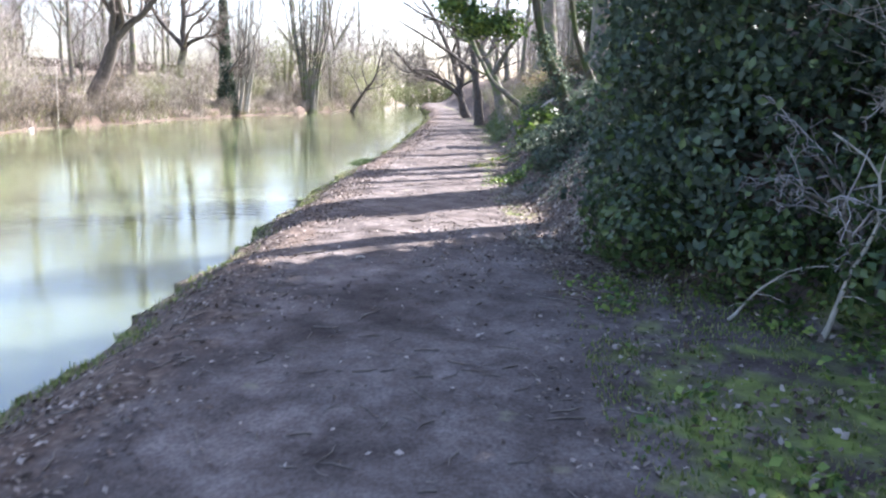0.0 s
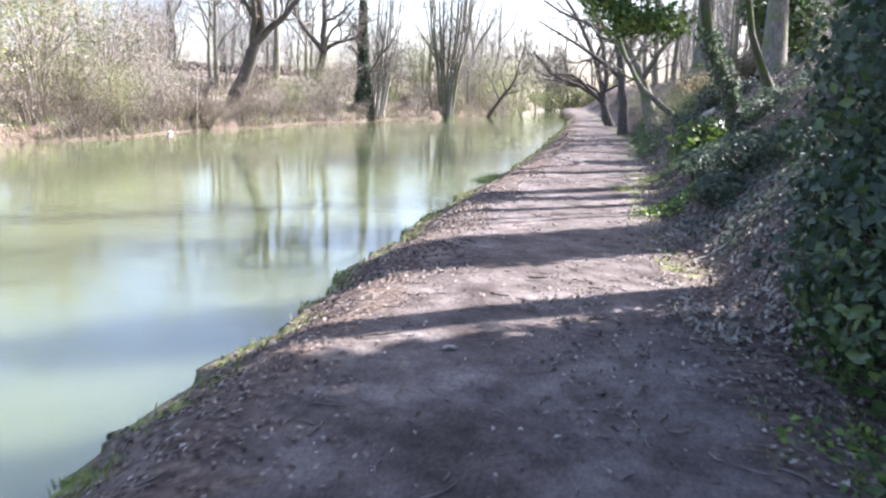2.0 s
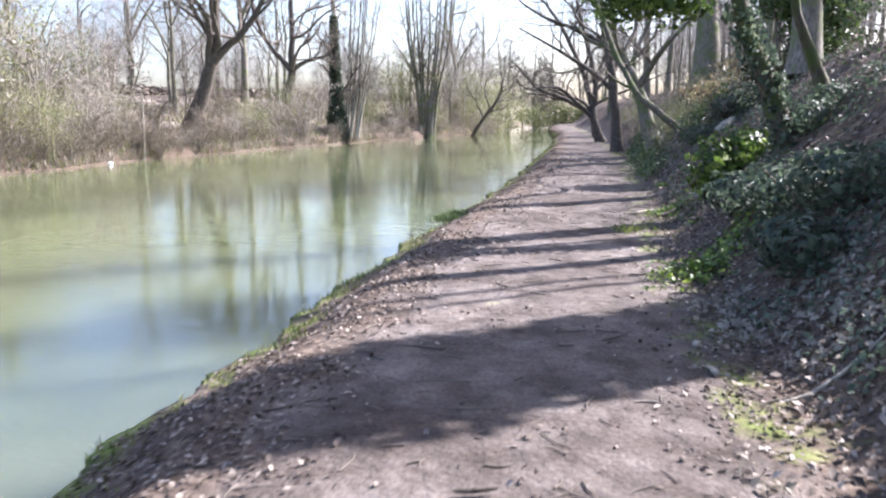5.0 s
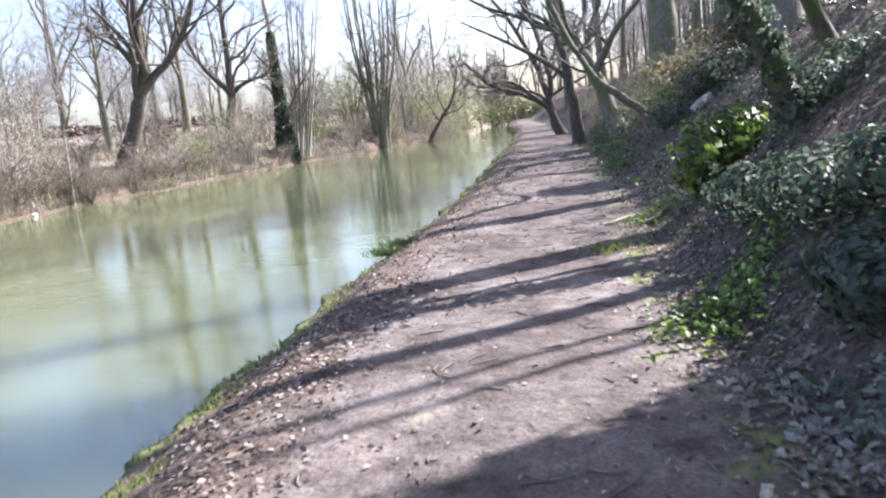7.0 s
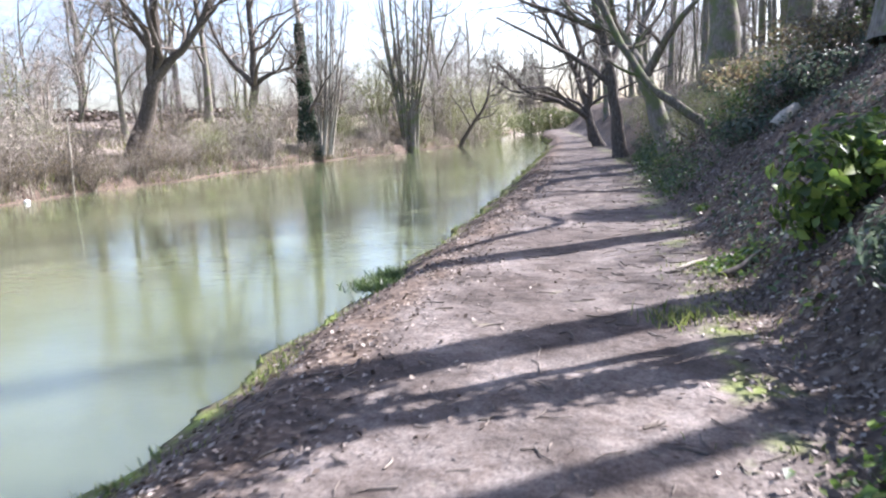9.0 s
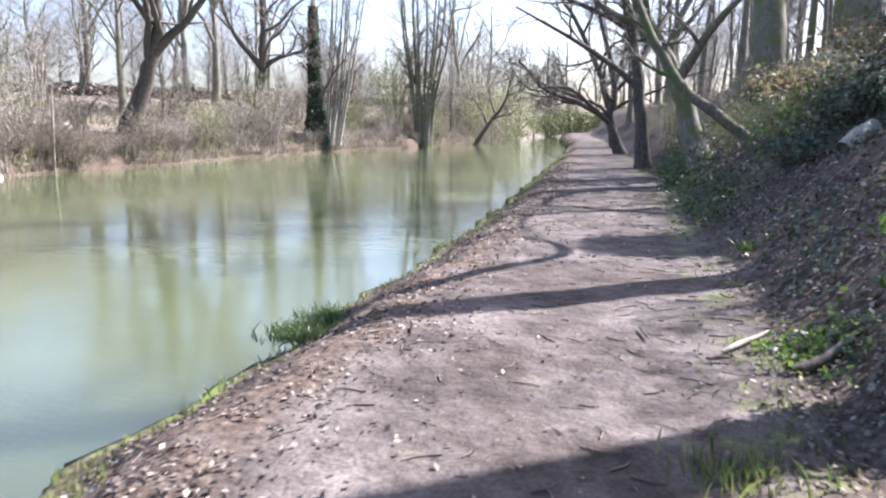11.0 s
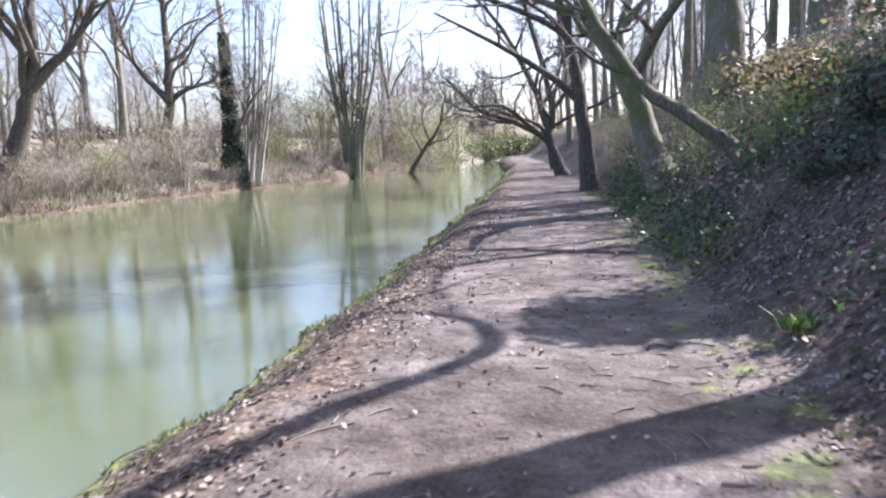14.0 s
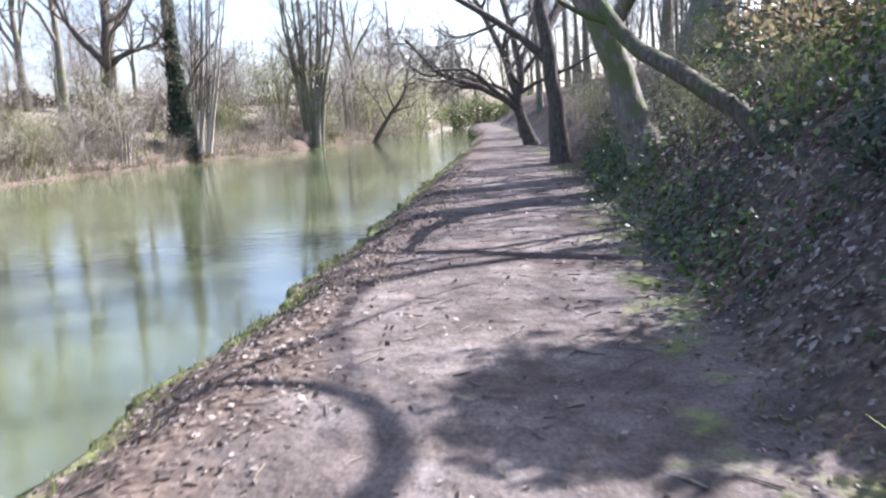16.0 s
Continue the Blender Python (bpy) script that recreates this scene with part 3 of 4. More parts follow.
# dark hedge line across the field
rng = np.random.default_rng(31)
hl = []
for k in range(44):
    y = 18 + 2.1 * k
    x = float(far_edge(y)) - 13.5 + rng.uniform(-0.8, 0.8)
    hl.append((x, y, float(height(x, y)) + 0.2, 1.1, 1.5, 0.45 + rng.uniform(0, 0.35)))
p, d = mound_points(hl, 20000, rng, 0.6)
hedge_far = tagged(new("field_hedge"), "dark brown low hedge along the far field", "hedge")
put("foliage", leaves("foliage", p, d, 0.2, LITTER, 32), hedge_far)

# hedge and trees that close the far end of the water
p, d = mound_points([(-11 + 1.9 * k, 112 + rng.uniform(-2, 2), 0.9, 1.6, 1.5, 0.4 + rng.uniform(0, 2.0)) for k in range(10)], 14000, rng, 0.5)
end_hedge = tagged(new("end_hedge"), "hedge at the bend of the canal, coloured pale green for mist", "hedge")
# pale bud leaves put the distant mist into the hedge's colour
put("foliage", leaves("foliage", p, d, 0.17, BUDS, 33), end_hedge)
spread(t_oak, [(-14 + 3.2 * k, 118 + rp.uniform(-3, 5)) for k in range(8)], 0.5, 0.8, 5)

# ---- trees by the path ----
def near_tree(name, x, y, stems, P, seed, tm, label, dz=-0.1):
    return wood(name, on_ground(x, y, dz), stems, P, seed, tm, TWIG, label)


def limb_line(x, y, shade, r0, r1):
    """A limb of the tree at x, y, through the points that lie so far up the sun's rays from spots on the ground."""
    b = Vector(on_ground(x, y, -0.1))
    return [tuple(Vector((px, py, -0.08)) + to_sun * k - b) for px, py, k in shade], r0, r1


STOUT = [([(0, 0, 0), (0.05, 0.05, 2.5), (0.0, 0.2, 5), (0.0, 0.5, 8), (0.2, 0.4, 13)], 0.25, 0.09)]
# limbs added mostly out of sight, bent so their shadow draws a hook
STOUT.append(limb_line(3.6, 28.4, [(-2.3, 24.7, 9.7), (-2.06, 25.02, 9.3), (-1.55, 25.98, 8.6), (-0.84, 27.2, 7.9), (-0.88, 27.8, 7.5), (-1.25, 28.3, 7.2), (-1.98, 28.3, 6.8)], 0.11, 0.045))
STOUT.append(limb_line(3.6, 28.4, [(-1.98, 28.3, 6.8), (-1.7, 28.85, 6.9), (-1.2, 29.95, 7.1), (-0.7, 30.6, 7.2)], 0.035, 0.015))
# tree and limb added to cast one thin line of shade
THIN = [([(0, 0, 0), (0.1, 0, 3), (-0.1, 0, 6), (0.2, 0, 11)], 0.13, 0.04)]
THIN.append(limb_line(5.5, 36.0, [(0.62, 32.25, 8.4), (-0.3, 31.8, 7.6), (-1.1, 31.5, 6.9), (-2.45, 31.08, 6.0)], 0.035, 0.018))
near_tree("tree", 5.5, 36.0, THIN, dict(TALL_THIN, num=[5, 4, 4, 3, 0], start=[0.6, 0.2, 0.2, 0.1, 0], bare=True), 72, BARK_GREY, "slender bare tree added on the bank top for its thin shadow")
mossy = near_tree("mossy_tree", 2.28, 22.4, [([(0, 0, 0), (-0.33, 0, 0.75), (-0.72, 0, 1.7), (-1.0, 0.2, 3.6), (-0.7, 0.4, 7), (-0.3, 0.6, 10)], 0.13, 0.05)], dict(TALL_THIN, start=[0.6, 0.2, 0.2, 0.1, 0]), 61, BARK_MOSSY, "mossy tree trunk leaning out of the bank")
near_tree("mossy_tree", 2.85, 23.2, [([(0, 0, 0), (-0.32, 0, 0.8), (-0.6, 0, 1.55), (-0.8, 0, 4), (-1.0, 0.3, 8)], 0.08, 0.03)], dict(TALL_THIN, start=[0.6, 0.2, 0.2, 0.1, 0]), 62, BARK_MOSSY, "thin mossy tree trunk leaning on the bank")
near_tree("fallen_tree", 1.85, 32.05, [([(0, 0, -0.05), (-0.19, 0.15, 0.24), (-0.52, 0.45, 0.53), (-0.87, 0.75, 0.82), (-1.11, 1.05, 0.98), (-1.33, 1.35, 1.36), (-1.6, 1.75, 1.85), (-1.86, 2.15, 2.34), (-2.6, 2.9, 4.4), (-3.0, 3.3, 6.4)], 0.1, 0.06)], dict(OAK_THIN, num=[7, 4, 4, 3, 0], start=[0.5, 0.2, 0.2, 0.1, 0], ratio=[0.3, 0.55, 0.55, 0.55]), 63, BARK_MOSSY, "mossy leaning trunk that has slumped from the bank")
near_tree("tree", 1.36, 36.2, [([(0, 0, 0), (-0.3, 0, 0.7), (-0.57, 0, 1.58), (-0.88, 0, 2.22), (-1.31, 0, 3.07), (-2.0, 0.2, 5), (-2.6, 0.3, 9)], 0.24, 0.1)], TALL_THIN, 64, BARK_GREY, "stout grey tree leaning over the path")
near_tree("tree", 0.28, 43.4, [([(0, 0, 0), (-0.2, 0, 1.8), (-0.46, 0, 3.7), (-0.8, 0, 5.2), (-1.6, 0, 10)], 0.22, 0.09)], OAK_THIN, 65, BARK_DARK, "dark tree at the edge of the path")
near_tree("twisted_tree", -0.56, 54, [([(0, 0, 0), (-0.3, 0, 1.0), (-0.57, 0, 1.7), (-0.35, 0, 2.7), (-0.75, 0, 4.5), (-1.6, 0, 8)], 0.24, 0.08), ([(-0.5, 0, 1.6), (-1.2, 0, 1.95), (-2.1, 0, 2.4), (-3.4, 0.1, 2.9), (-4.6, 0.1, 4.2)], 0.15, 0.05)], dict(OAK, num=[10, 7, 6, 5, 0], thin=0.008), 66, BARK_DARK, "dark twisted tree reaching out over the water")
near_tree("tree", -0.9, 62, [([(0, 0, 0), (-0.4, 0, 2), (-1.2, 0, 4.5), (-2.8, 0, 7.5), (-4.2, 0, 9)], 0.25, 0.06)], OAK, 67, BARK_DARK, "dark bare tree arching over the canal")
near_tree("tree", 3.6, 28.4, STOUT, dict(TALL_THIN, num=[7, 4, 4, 3, 0], start=[0.5, 0.2, 0.2, 0.1, 0], bare=True), 68, BARK_GREY, "stout grey tree on top of the bank")
near_tree("tree", 3.1, 41, [([(0, 0, 0), (0.05, 0, 3), (-0.1, 0.2, 8), (0.2, 0, 16)], 0.46, 0.14)], TALL_THIN, 69, BARK_GREY, "stout grey tree on top of the bank")
# straight trees added on the bank top, whose trunks lay bars of shade over the path
def bank_tree(x, c, r, seed):
    near_tree("tree", x, c + 0.753 * x, [([(0, 0, 0), (0.02, 0, 3), (0.0, 0.04, 8), (0.1, 0, 17)], r, r * 0.55)], CLEAN, seed, BARK_GREY, "straight grey tree added on the bank top for its bar of shade")


for x, c, r, sd in ((6.4, 20.0, 0.16, 301), (5.7, 22.2, 0.3, 302), (6.1, 25.75, 0.27, 303), (5.0, 36.1, 0.38, 304), (5.3, 39.2, 0.2, 305), (6.9, 19.2, 0.06, 306), (6.6, 18.85, 0.05, 307), (7.0, 21.2, 0.07, 308)):
    bank_tree(x, c, r, sd)

# three mossy trees added beside the thicket for the nearest bars of shade
near_tree("tree", 4.6, 20.35, [([(0, 0, 0), (0.05, 0, 3), (0.0, 0.05, 7), (0.1, 0, 13)], 0.36, 0.16)], dict(TALL_THIN, num=[6, 4, 4, 3, 0], start=[0.6, 0.2, 0.2, 0.1, 0]), 73, BARK_MOSSY, "stout mossy tree added on the bank top for its bar of shade")

near_tree("tree", 4.8, 17.75, [([(0, 0, 0), (0.0, 0, 3), (0.05, 0.05, 7), (0.1, 0, 12)], 0.24, 0.13)], dict(TALL_THIN, num=[5, 4, 4, 3, 0], start=[0.65, 0.2, 0.2, 0.1, 0]), 74, BARK_MOSSY, "mossy tree added on the bank top for its bar of shade")
near_tree("tree", 5.1, 17.1, [([(0, 0, 0), (0.0, 0, 3), (-0.05, 0.05, 7), (0.1, 0, 12)], 0.2, 0.1)], dict(TALL_THIN, num=[5, 4, 4, 3, 0], start=[0.65, 0.2, 0.2, 0.1, 0]), 75, BARK_MOSSY, "mossy tree added on the bank top for its bar of shade")

# green ivy crown over the path
gl = np.random.default_rng(6)
p, d = mound_points([(-1.5, 0.0, 1.9, 0.5, 0.7, 0.35), (-2.1, -0.1, 1.95, 0.55, 0.6, 0.4), (-2.5, -0.1, 2.3, 0.5, 0.6, 0.4), (-1.2, 0.3, 3.0, 1.0, 1.0, 0.6), (-1.9, 0, 3.5, 1.1, 1.1, 0.7)], 6500, gl, 0.7)
put("ivy_crown", leaves("ivy_crown", p, d, 0.075, HOLLY, 7), mossy, "bright green ivy leaves in the crown")
zz = gl.uniform(0, 1.8, 900)
aa = gl.uniform(0, 6.28, 900)
rr = gl.uniform(0.1, 0.24, 900)
put("ivy", leaves("ivy", np.stack([rr * np.cos(aa) - 0.43 * zz, rr * np.sin(aa), zz], 1), np.stack([np.cos(aa), np.sin(aa), 0 * aa], 1), 0.06, IVY, 8), mossy)


def bush(name, lobes, n, size, mat, seed, label, depth=0.3, category="shrub", parts=()):
    g = np.random.default_rng(seed)
    root = tagged(new(name), label, category)
    p, d = mound_points(lobes, n, g, depth)
    put("foliage", leaves("foliage", p, d, size, mat, seed), root)
    for pname, plobes, pn, psize, pmat, plabel in parts:
        p, d = mound_points(plobes, pn, g, 0.5)
        put(pname, leaves(pname, p, d, psize, pmat, seed + 1), root, plabel)
    r = random.Random(seed)
    lines = []
    for x, y, z, rx, ry, rz in lobes:
        for k in range(5):
            a = Vector((x + r.uniform(-.3, .3) * rx, y + r.uniform(-.3, .3) * ry, float(height(x, y)) - 0.05))
            b = Vector((x + r.uniform(-.8, .8) * rx, y + r.uniform(-.8, .8) * ry, z + r.uniform(0.2, 0.8) * rz))
            lines.append(([a, a.lerp(b, 0.5) + Vector((r.uniform(-.1, .1), r.uniform(-.1, .1), 0)), b], [0.02, 0.014, 0.006]))
    tagged(put("stem_tangle", tubes("stem_tangle", [(lines, 4)], TWIG), root), kind="stuff")
    return root


# ivy thicket where the walk begins
# sunlit_ivy skins the lobes again in lighter leaves, light put into colour
bush("ivy_thicket", [(3.1, 12.6, 0.9, 1.45, 1.5, 1.2), (3.2, 13.0, 2.6, 1.6, 1.8, 1.5), (4.0, 13.2, 4.2, 1.8, 1.7, 1.4), (2.2, 13.6, 0.6, 0.85, 1.2, 0.9), (2.4, 13.8, 2.2, 0.9, 1.2, 1.5), (4.8, 11.8, 1.6, 1.5, 1.5, 1.8), (5.0, 12.0, 3.8, 1.9, 2.0, 1.9), (2.3, 14.8, 1.2, 0.7, 1.0, 1.0), (4.2, 13.0, 5.6, 1.5, 1.5, 1.1)], 62000, 0.065, IVY, 9, "dense dark thicket of ivy beside the path", 0.3, parts=[("young_ivy", [(1.85, 12.8, 0.35, 0.55, 0.9, 0.5), (2.5, 11.5, 0.35, 0.5, 0.5, 0.45), (3.2, 11.0, 0.8, 0.5, 0.5, 0.6), (3.0, 10.7, 0.35, 0.4, 0.4, 0.4)], 4200, 0.055, MID_LEAF, "fresh green ivy at the foot"), ("sunlit_ivy", [(3.1, 12.4, 1.0, 1.5, 1.5, 1.25), (3.2, 13.0, 2.6, 1.65, 1.85, 1.55), (2.3, 13.7, 1.4, 0.95, 1.3, 1.5)], 7000, 0.06, MID_LEAF, "ivy leaves in lighter green, brightness put into their colour")])
shrub(3.5, 10.9, 9, 1.35, 0.8, 91, TWIG_PALE, TWIG_PALE, "tangle of dead pale stems by the thicket")
shrub(3.0, 11.0, 6, 0.9, 0.55, 96, TWIG, TWIG_HAZE, "grey dead branches leaning out of the thicket")
shrub(3.6, 10.6, 9, 2.4, 0.9, 97, TWIG, TWIG, "brown dead stems standing before the ivy")


def dead_branch(points, r, label):
    """A bare grey branch with a few broken side shoots."""
    root = tagged(new("dead_branch"), label, "branch")
    pts, rad = bent(points, r, r * 0.4, 10, r * 0.4, 5)
    put("timber", tubes("timber", [([(pts, rad)], 7)], BARK_PALE), root)
    r2 = random.Random(str(points))
    for k in range(6):
        p = pts[2 + k]
        d = Vector((r2.uniform(-1, 1), r2.uniform(-1, 0.3), r2.uniform(-0.2, 0.8))).normalized()
        l = r2.uniform(0.15, 0.4)
        put("shoot", tubes("shoot", [([([p, p + d * l * 0.5 + Vector((0, 0, 0.02)), p + d * l], [r * 0.4, r * 0.3, r * 0.15])], 5)], BARK_PALE), root)


dead_branch([on_ground(2.62, 10.75, -0.03), (2.72, 10.72, 0.35), (2.86, 10.68, 0.75), (2.8, 10.7, 1.1), (2.55, 10.8, 1.3)], 0.017, "pale dead branch standing at the thicket's edge")
dead_branch([on_ground(2.15, 11.15, 0.0), (2.3, 11.05, 0.2), (2.5, 10.95, 0.38), (2.75, 10.9, 0.42)], 0.009, "thin dead branch arching over the verge")
# tall evergreens added behind the thicket, mostly out of sight, to shade the path
bush("shade_evergreens", [(5.6, 9.8, 4.5, 1.3, 1.5, 3.2), (5.8, 12.2, 5.5, 1.4, 1.6, 3.6), (5.8, 14.6, 5.5, 1.3, 1.3, 3.8), (6.0, 7.2, 4.5, 1.4, 1.6, 3.0), (5.6, 16.0, 5.6, 1.1, 1.0, 3.6), (5.7, 16.7, 7.0, 1.2, 1.0, 4.2), (5.6, 12.8, 8.8, 1.7, 2.0, 2.0), (5.6, 15.6, 9.0, 1.3, 1.2, 2.0), (5.8, 10.0, 8.2, 1.6, 1.8, 2.0)], 40000, 0.15, IVY, 18, "tall evergreens added behind the thicket to shade the path", 0.5, "tree")
# holly column added on the bank top for a broad bar of shade
bush("shade_holly", [(4.7, 20.5, 4.0, 0.6, 0.85, 1.7), (4.8, 20.6, 6.4, 0.62, 0.85, 1.9), (4.8, 20.5, 8.6, 0.6, 0.8, 1.6)], 17000, 0.11, MID_LEAF, 20, "narrow green holly added on the bank top for its bar of shade", 0.6)
# holly added on the bank, up the sun's rays, to shade the path
bush("shade_holly", [(4.4, 30.9, 3.4, 0.9, 0.9, 0.8), (4.9, 31.6, 4.2, 1.0, 0.9, 0.9), (4.2, 31.2, 4.5, 0.75, 0.8, 0.6), (3.6, 30.8, 3.9, 0.65, 0.7, 0.5), (4.5, 31.9, 5.0, 0.7, 0.7, 0.5), (4.3, 31.2, 3.7, 0.7, 0.7, 0.45)], 7000, 0.085, MID_LEAF, 12, "green holly added on the bank top to shade the path", 0.5)
# leafy laurel on the slope
bush("laurel_shrub", [(1.42, 23.25, 0.72, 0.36, 0.36, 0.42), (1.85, 23.5, 0.95, 0.42, 0.4, 0.32), (1.45, 23.2, 0.4, 0.26, 0.28, 0.28), (1.75, 23.3, 0.7, 0.3, 0.3, 0.3)], 1150, 0.08, HOLLY, 14, "laurel shrub with glossy bright green leaves", 0.5)
# ivy bushes low on the slope
bush("ivy_bush", [(1.5, 21.1, 0.55, 0.4, 0.7, 0.26), (1.7, 20.1, 0.7, 0.42, 0.7, 0.28), (1.95, 19.1, 0.9, 0.45, 0.7, 0.3), (1.5, 18.4, 0.45, 0.35, 0.6, 0.24), (2.2, 18.0, 1.1, 0.4, 0.5, 0.25)], 4800, 0.055, IVY, 15, "grey-green ivy bush spilling down the slope", 0.4)
bush("ivy_bush", [(2.4, 22.3, 1.35, 0.32, 0.4, 0.26), (2.75, 22.75, 1.6, 0.3, 0.4, 0.22)], 1300, 0.045, IVY, 25, "dark ivy gathered round the foot of a leaning tree", 0.5)
bush("bramble_mound", [(2.9, 29.0, 1.75, 0.6, 0.9, 0.32), (2.6, 29.9, 1.5, 0.5, 0.7, 0.3), (2.0, 29.6, 0.95, 0.5, 0.8, 0.22)], 2600, 0.055, IVY, 16, "dark mound of ivy and bramble on the slope", 0.4, parts=[("dry_leaves", [(2.9, 28.8, 1.85, 0.6, 1.0, 0.35), (2.5, 29.8, 1.5, 0.6, 0.8, 0.35)], 900, 0.045, LITTER, "pale withered leaves")])
for k, (x, y) in enumerate([(1.6, 34.2), (2.3, 35), (2.9, 33.6), (2.0, 37.5), (3.4, 36.4), (1.4, 39), (2.6, 39.5), (1.1, 41.5), (2.2, 43), (1.2, 46), (2.4, 47), (0.9, 50), (2.0, 31.9), (3.2, 31.6), (3.8, 34.8), (0.6, 57)]):
    spread((s_green, s_brown, s_pale)[k % 3], [(x, y)], *((0.22, 0.36) if y < 38 and x > 1.9 else (0.35, 0.6)), 200 + k, ("green budding scrub on the wooded slope", "brown bramble scrub on the wooded slope", "straw-coloured scrub on the wooded slope")[k % 3])
shrub(2.7, 33.2, 8, 0.75, 0.9, 94, TWIG, TWIG, "bramble with yellow and brown withered leaves", BROWN_LEAF, 1300, 0.06)
shrub(3.3, 30.6, 8, 0.75, 0.9, 95, TWIG, TWIG, "bramble with yellow and brown withered leaves", BROWN_LEAF, 1300, 0.06)

# cut log and fallen sticks on the slope
log = tagged(new("log"), "pale cut log lying on the slope", "log")
put("timber", tubes("timber", [([([Vector(on_ground(2.08, 28.3, 0.06)), Vector(on_ground(2.25, 28.42, 0.08)), Vector(on_ground(2.42, 28.55, 0.09))], [0.1, 0.105, 0.1])], 10)], BARK_PALE), log)



def stick(name, a, b, r, mat, label, dz=0.02, category="stick"):
    """A broken piece of wood, tapered and slightly bent, lying on the ground from a to b."""
    rr = random.Random(name + str(a))
    pts = []
    for k in range(5):
        u = k / 4
        x, y = a[0] + (b[0] - a[0]) * u, a[1] + (b[1] - a[1]) * u
        pts.append(Vector(on_ground(x, y, dz + r * 0.7 + rr.uniform(-0.2, 0.2) * r)))
    rad = [r * 0.45, r, r * 0.95, r * 0.8, r * 0.35]
    root = tagged(new(name), label, category)
    put("timber", tubes("timber", [([(pts, rad)], 8)], mat), root)


def chip(x, y, w, l, turn, label):
    """A flat, curled sliver of pale wood or bark."""
    n, v, f = 5, [], []
    for k in range(n):
        u = k / (n - 1) - 0.5
        half = w * (0.5 - 0.25 * abs(u)) * (1 + 0.2 * math.sin(k * 2.1))
        for side in (-1, 1):
            for top in (0, 1):
                v.append((side * half, u * l, 0.012 * math.cos(u * 3) + 0.008 * top))
    for k in range(n - 1):
        i = 4 * k
        f += [(i + 1, i + 3, i + 7, i + 5), (i, i + 4, i + 6, i + 2), (i, i + 1, i + 5, i + 4), (i + 2, i + 6, i + 7, i + 3)]
    f += [(0, 2, 3, 1), (4 * n - 4, 4 * n - 3, 4 * n - 1, 4 * n - 2)]
    ob = tagged(put("wood_chip", mesh_np("wood_chip", v, f, BARK_PALE, True)), label, "wood chip")
    e = 0.05
    slope = math.atan2(float(height(x + e, y)) - float(height(x - e, y)), 2 * e)
    ob.matrix_basis = Matrix.LocRotScale(on_ground(x, y, 0.01), Euler((0, -slope, radians(turn))), None)


stick("branch", (0.42, 23.9), (0.78, 24.5), 0.018, BARK_PALE, "pale broken branch lying at the path edge")
stick("branch", (0.75, 23.62), (1.15, 23.85), 0.035, BARK_DARK, "dark rotten branch lying at the path edge")
stick("stick", (0.31, 23.72), (0.46, 23.78), 0.014, BARK_DARK, "short dark stick on the path")
stick("stick", (-0.5, 14.86), (-0.33, 14.93), 0.014, BARK_DARK, "short dark stick on the path")
stick("stick", (-1.38, 12.9), (-1.12, 13.06), 0.01, BARK_DARK, "thin dark stick on the path")
stick("stick", (-0.06, 24.42), (0.0, 24.12), 0.009, BARK_DARK, "thin bent stick on the path")
stick("stick", (1.0, 16.2), (1.6, 16.5), 0.012, BARK_PALE, "thin pale stick at the foot of the slope")
chip(0.66, 17.2, 0.05, 0.13, -15, "pale sliver of wood on the path")
chip(0.7, 16.68, 0.05, 0.15, 12, "white sliver of wood at the path edge")
chip(0.85, 14.6, 0.04, 0.12, 70, "pale sliver of bark at the path edge")
chip(0.95, 24.3, 0.06, 0.16, 40, "pale sliver of bark among the leaves")
chip(-0.75, 12.8, 0.04, 0.09, 100, "pale sliver of bark on the path")

stake = tagged(new("stake"), "thin pale stake standing in the far bank", "stake")
put("pole", tubes("pole", [([([Vector((-20.6, 43.2, float(height(-20.6, 43.2)) - 0.3)), Vector((-20.5, 43.2, 1.0)), Vector((-20.45, 43.2, 2.3))], [0.04, 0.035, 0.025])], 6)], BARK_PALE), stake)
bm = bmesh.new()
bmesh.ops.create_icosphere(bm, subdivisions=2, radius=0.11)
for vert in bm.verts:
    vert.co.z *= 0.8
fm = bpy.data.meshes.new("float")
bm.to_mesh(fm)
bm.free()
white, _, _, wb = material("white_plastic")
wb.inputs["Base Color"].default_value, wb.inputs["Roughness"].default_value = (0.75, 0.75, 0.73, 1), 0.4
fm.materials.append(white)
fo = tagged(put("float", fm), "small white float drifting by the far bank", "float")
fo.location = (float(far_edge(40.2)) + 0.3, 40.2, WATER + 0.04)

# ---- ground cover ----
gc = np.random.default_rng(40)


def scatter(n, x0, x1, y0, y1, keep):
    xy = np.stack([gc.uniform(x0, x1, n), gc.uniform(y0, y1, n)], 1)
    return xy[gc.random(n) < keep(xy[:, 0], xy[:, 1])]


def stuff(name, me, label, category):
    return tagged(put(name, me), label, category, kind="stuff")


def flat_leaves(name, xy, size, mat, seed, lift, spread_n, label):
    z = height(xy[:, 0], xy[:, 1])
    zx = (height(xy[:, 0] + 0.05, xy[:, 1]) - z) / 0.05
    n = np.stack([-zx, 0 * zx, 1 + 0 * zx], 1)
    c = np.concatenate([xy, z[:, None]], 1) + n / np.linalg.norm(n, axis=1)[:, None] * gc.uniform(0.004, lift, len(xy))[:, None]
    stuff(name, leaves(name, c, n, size, mat, seed, 1.6, 0.18, spread_n), label, "leaves")


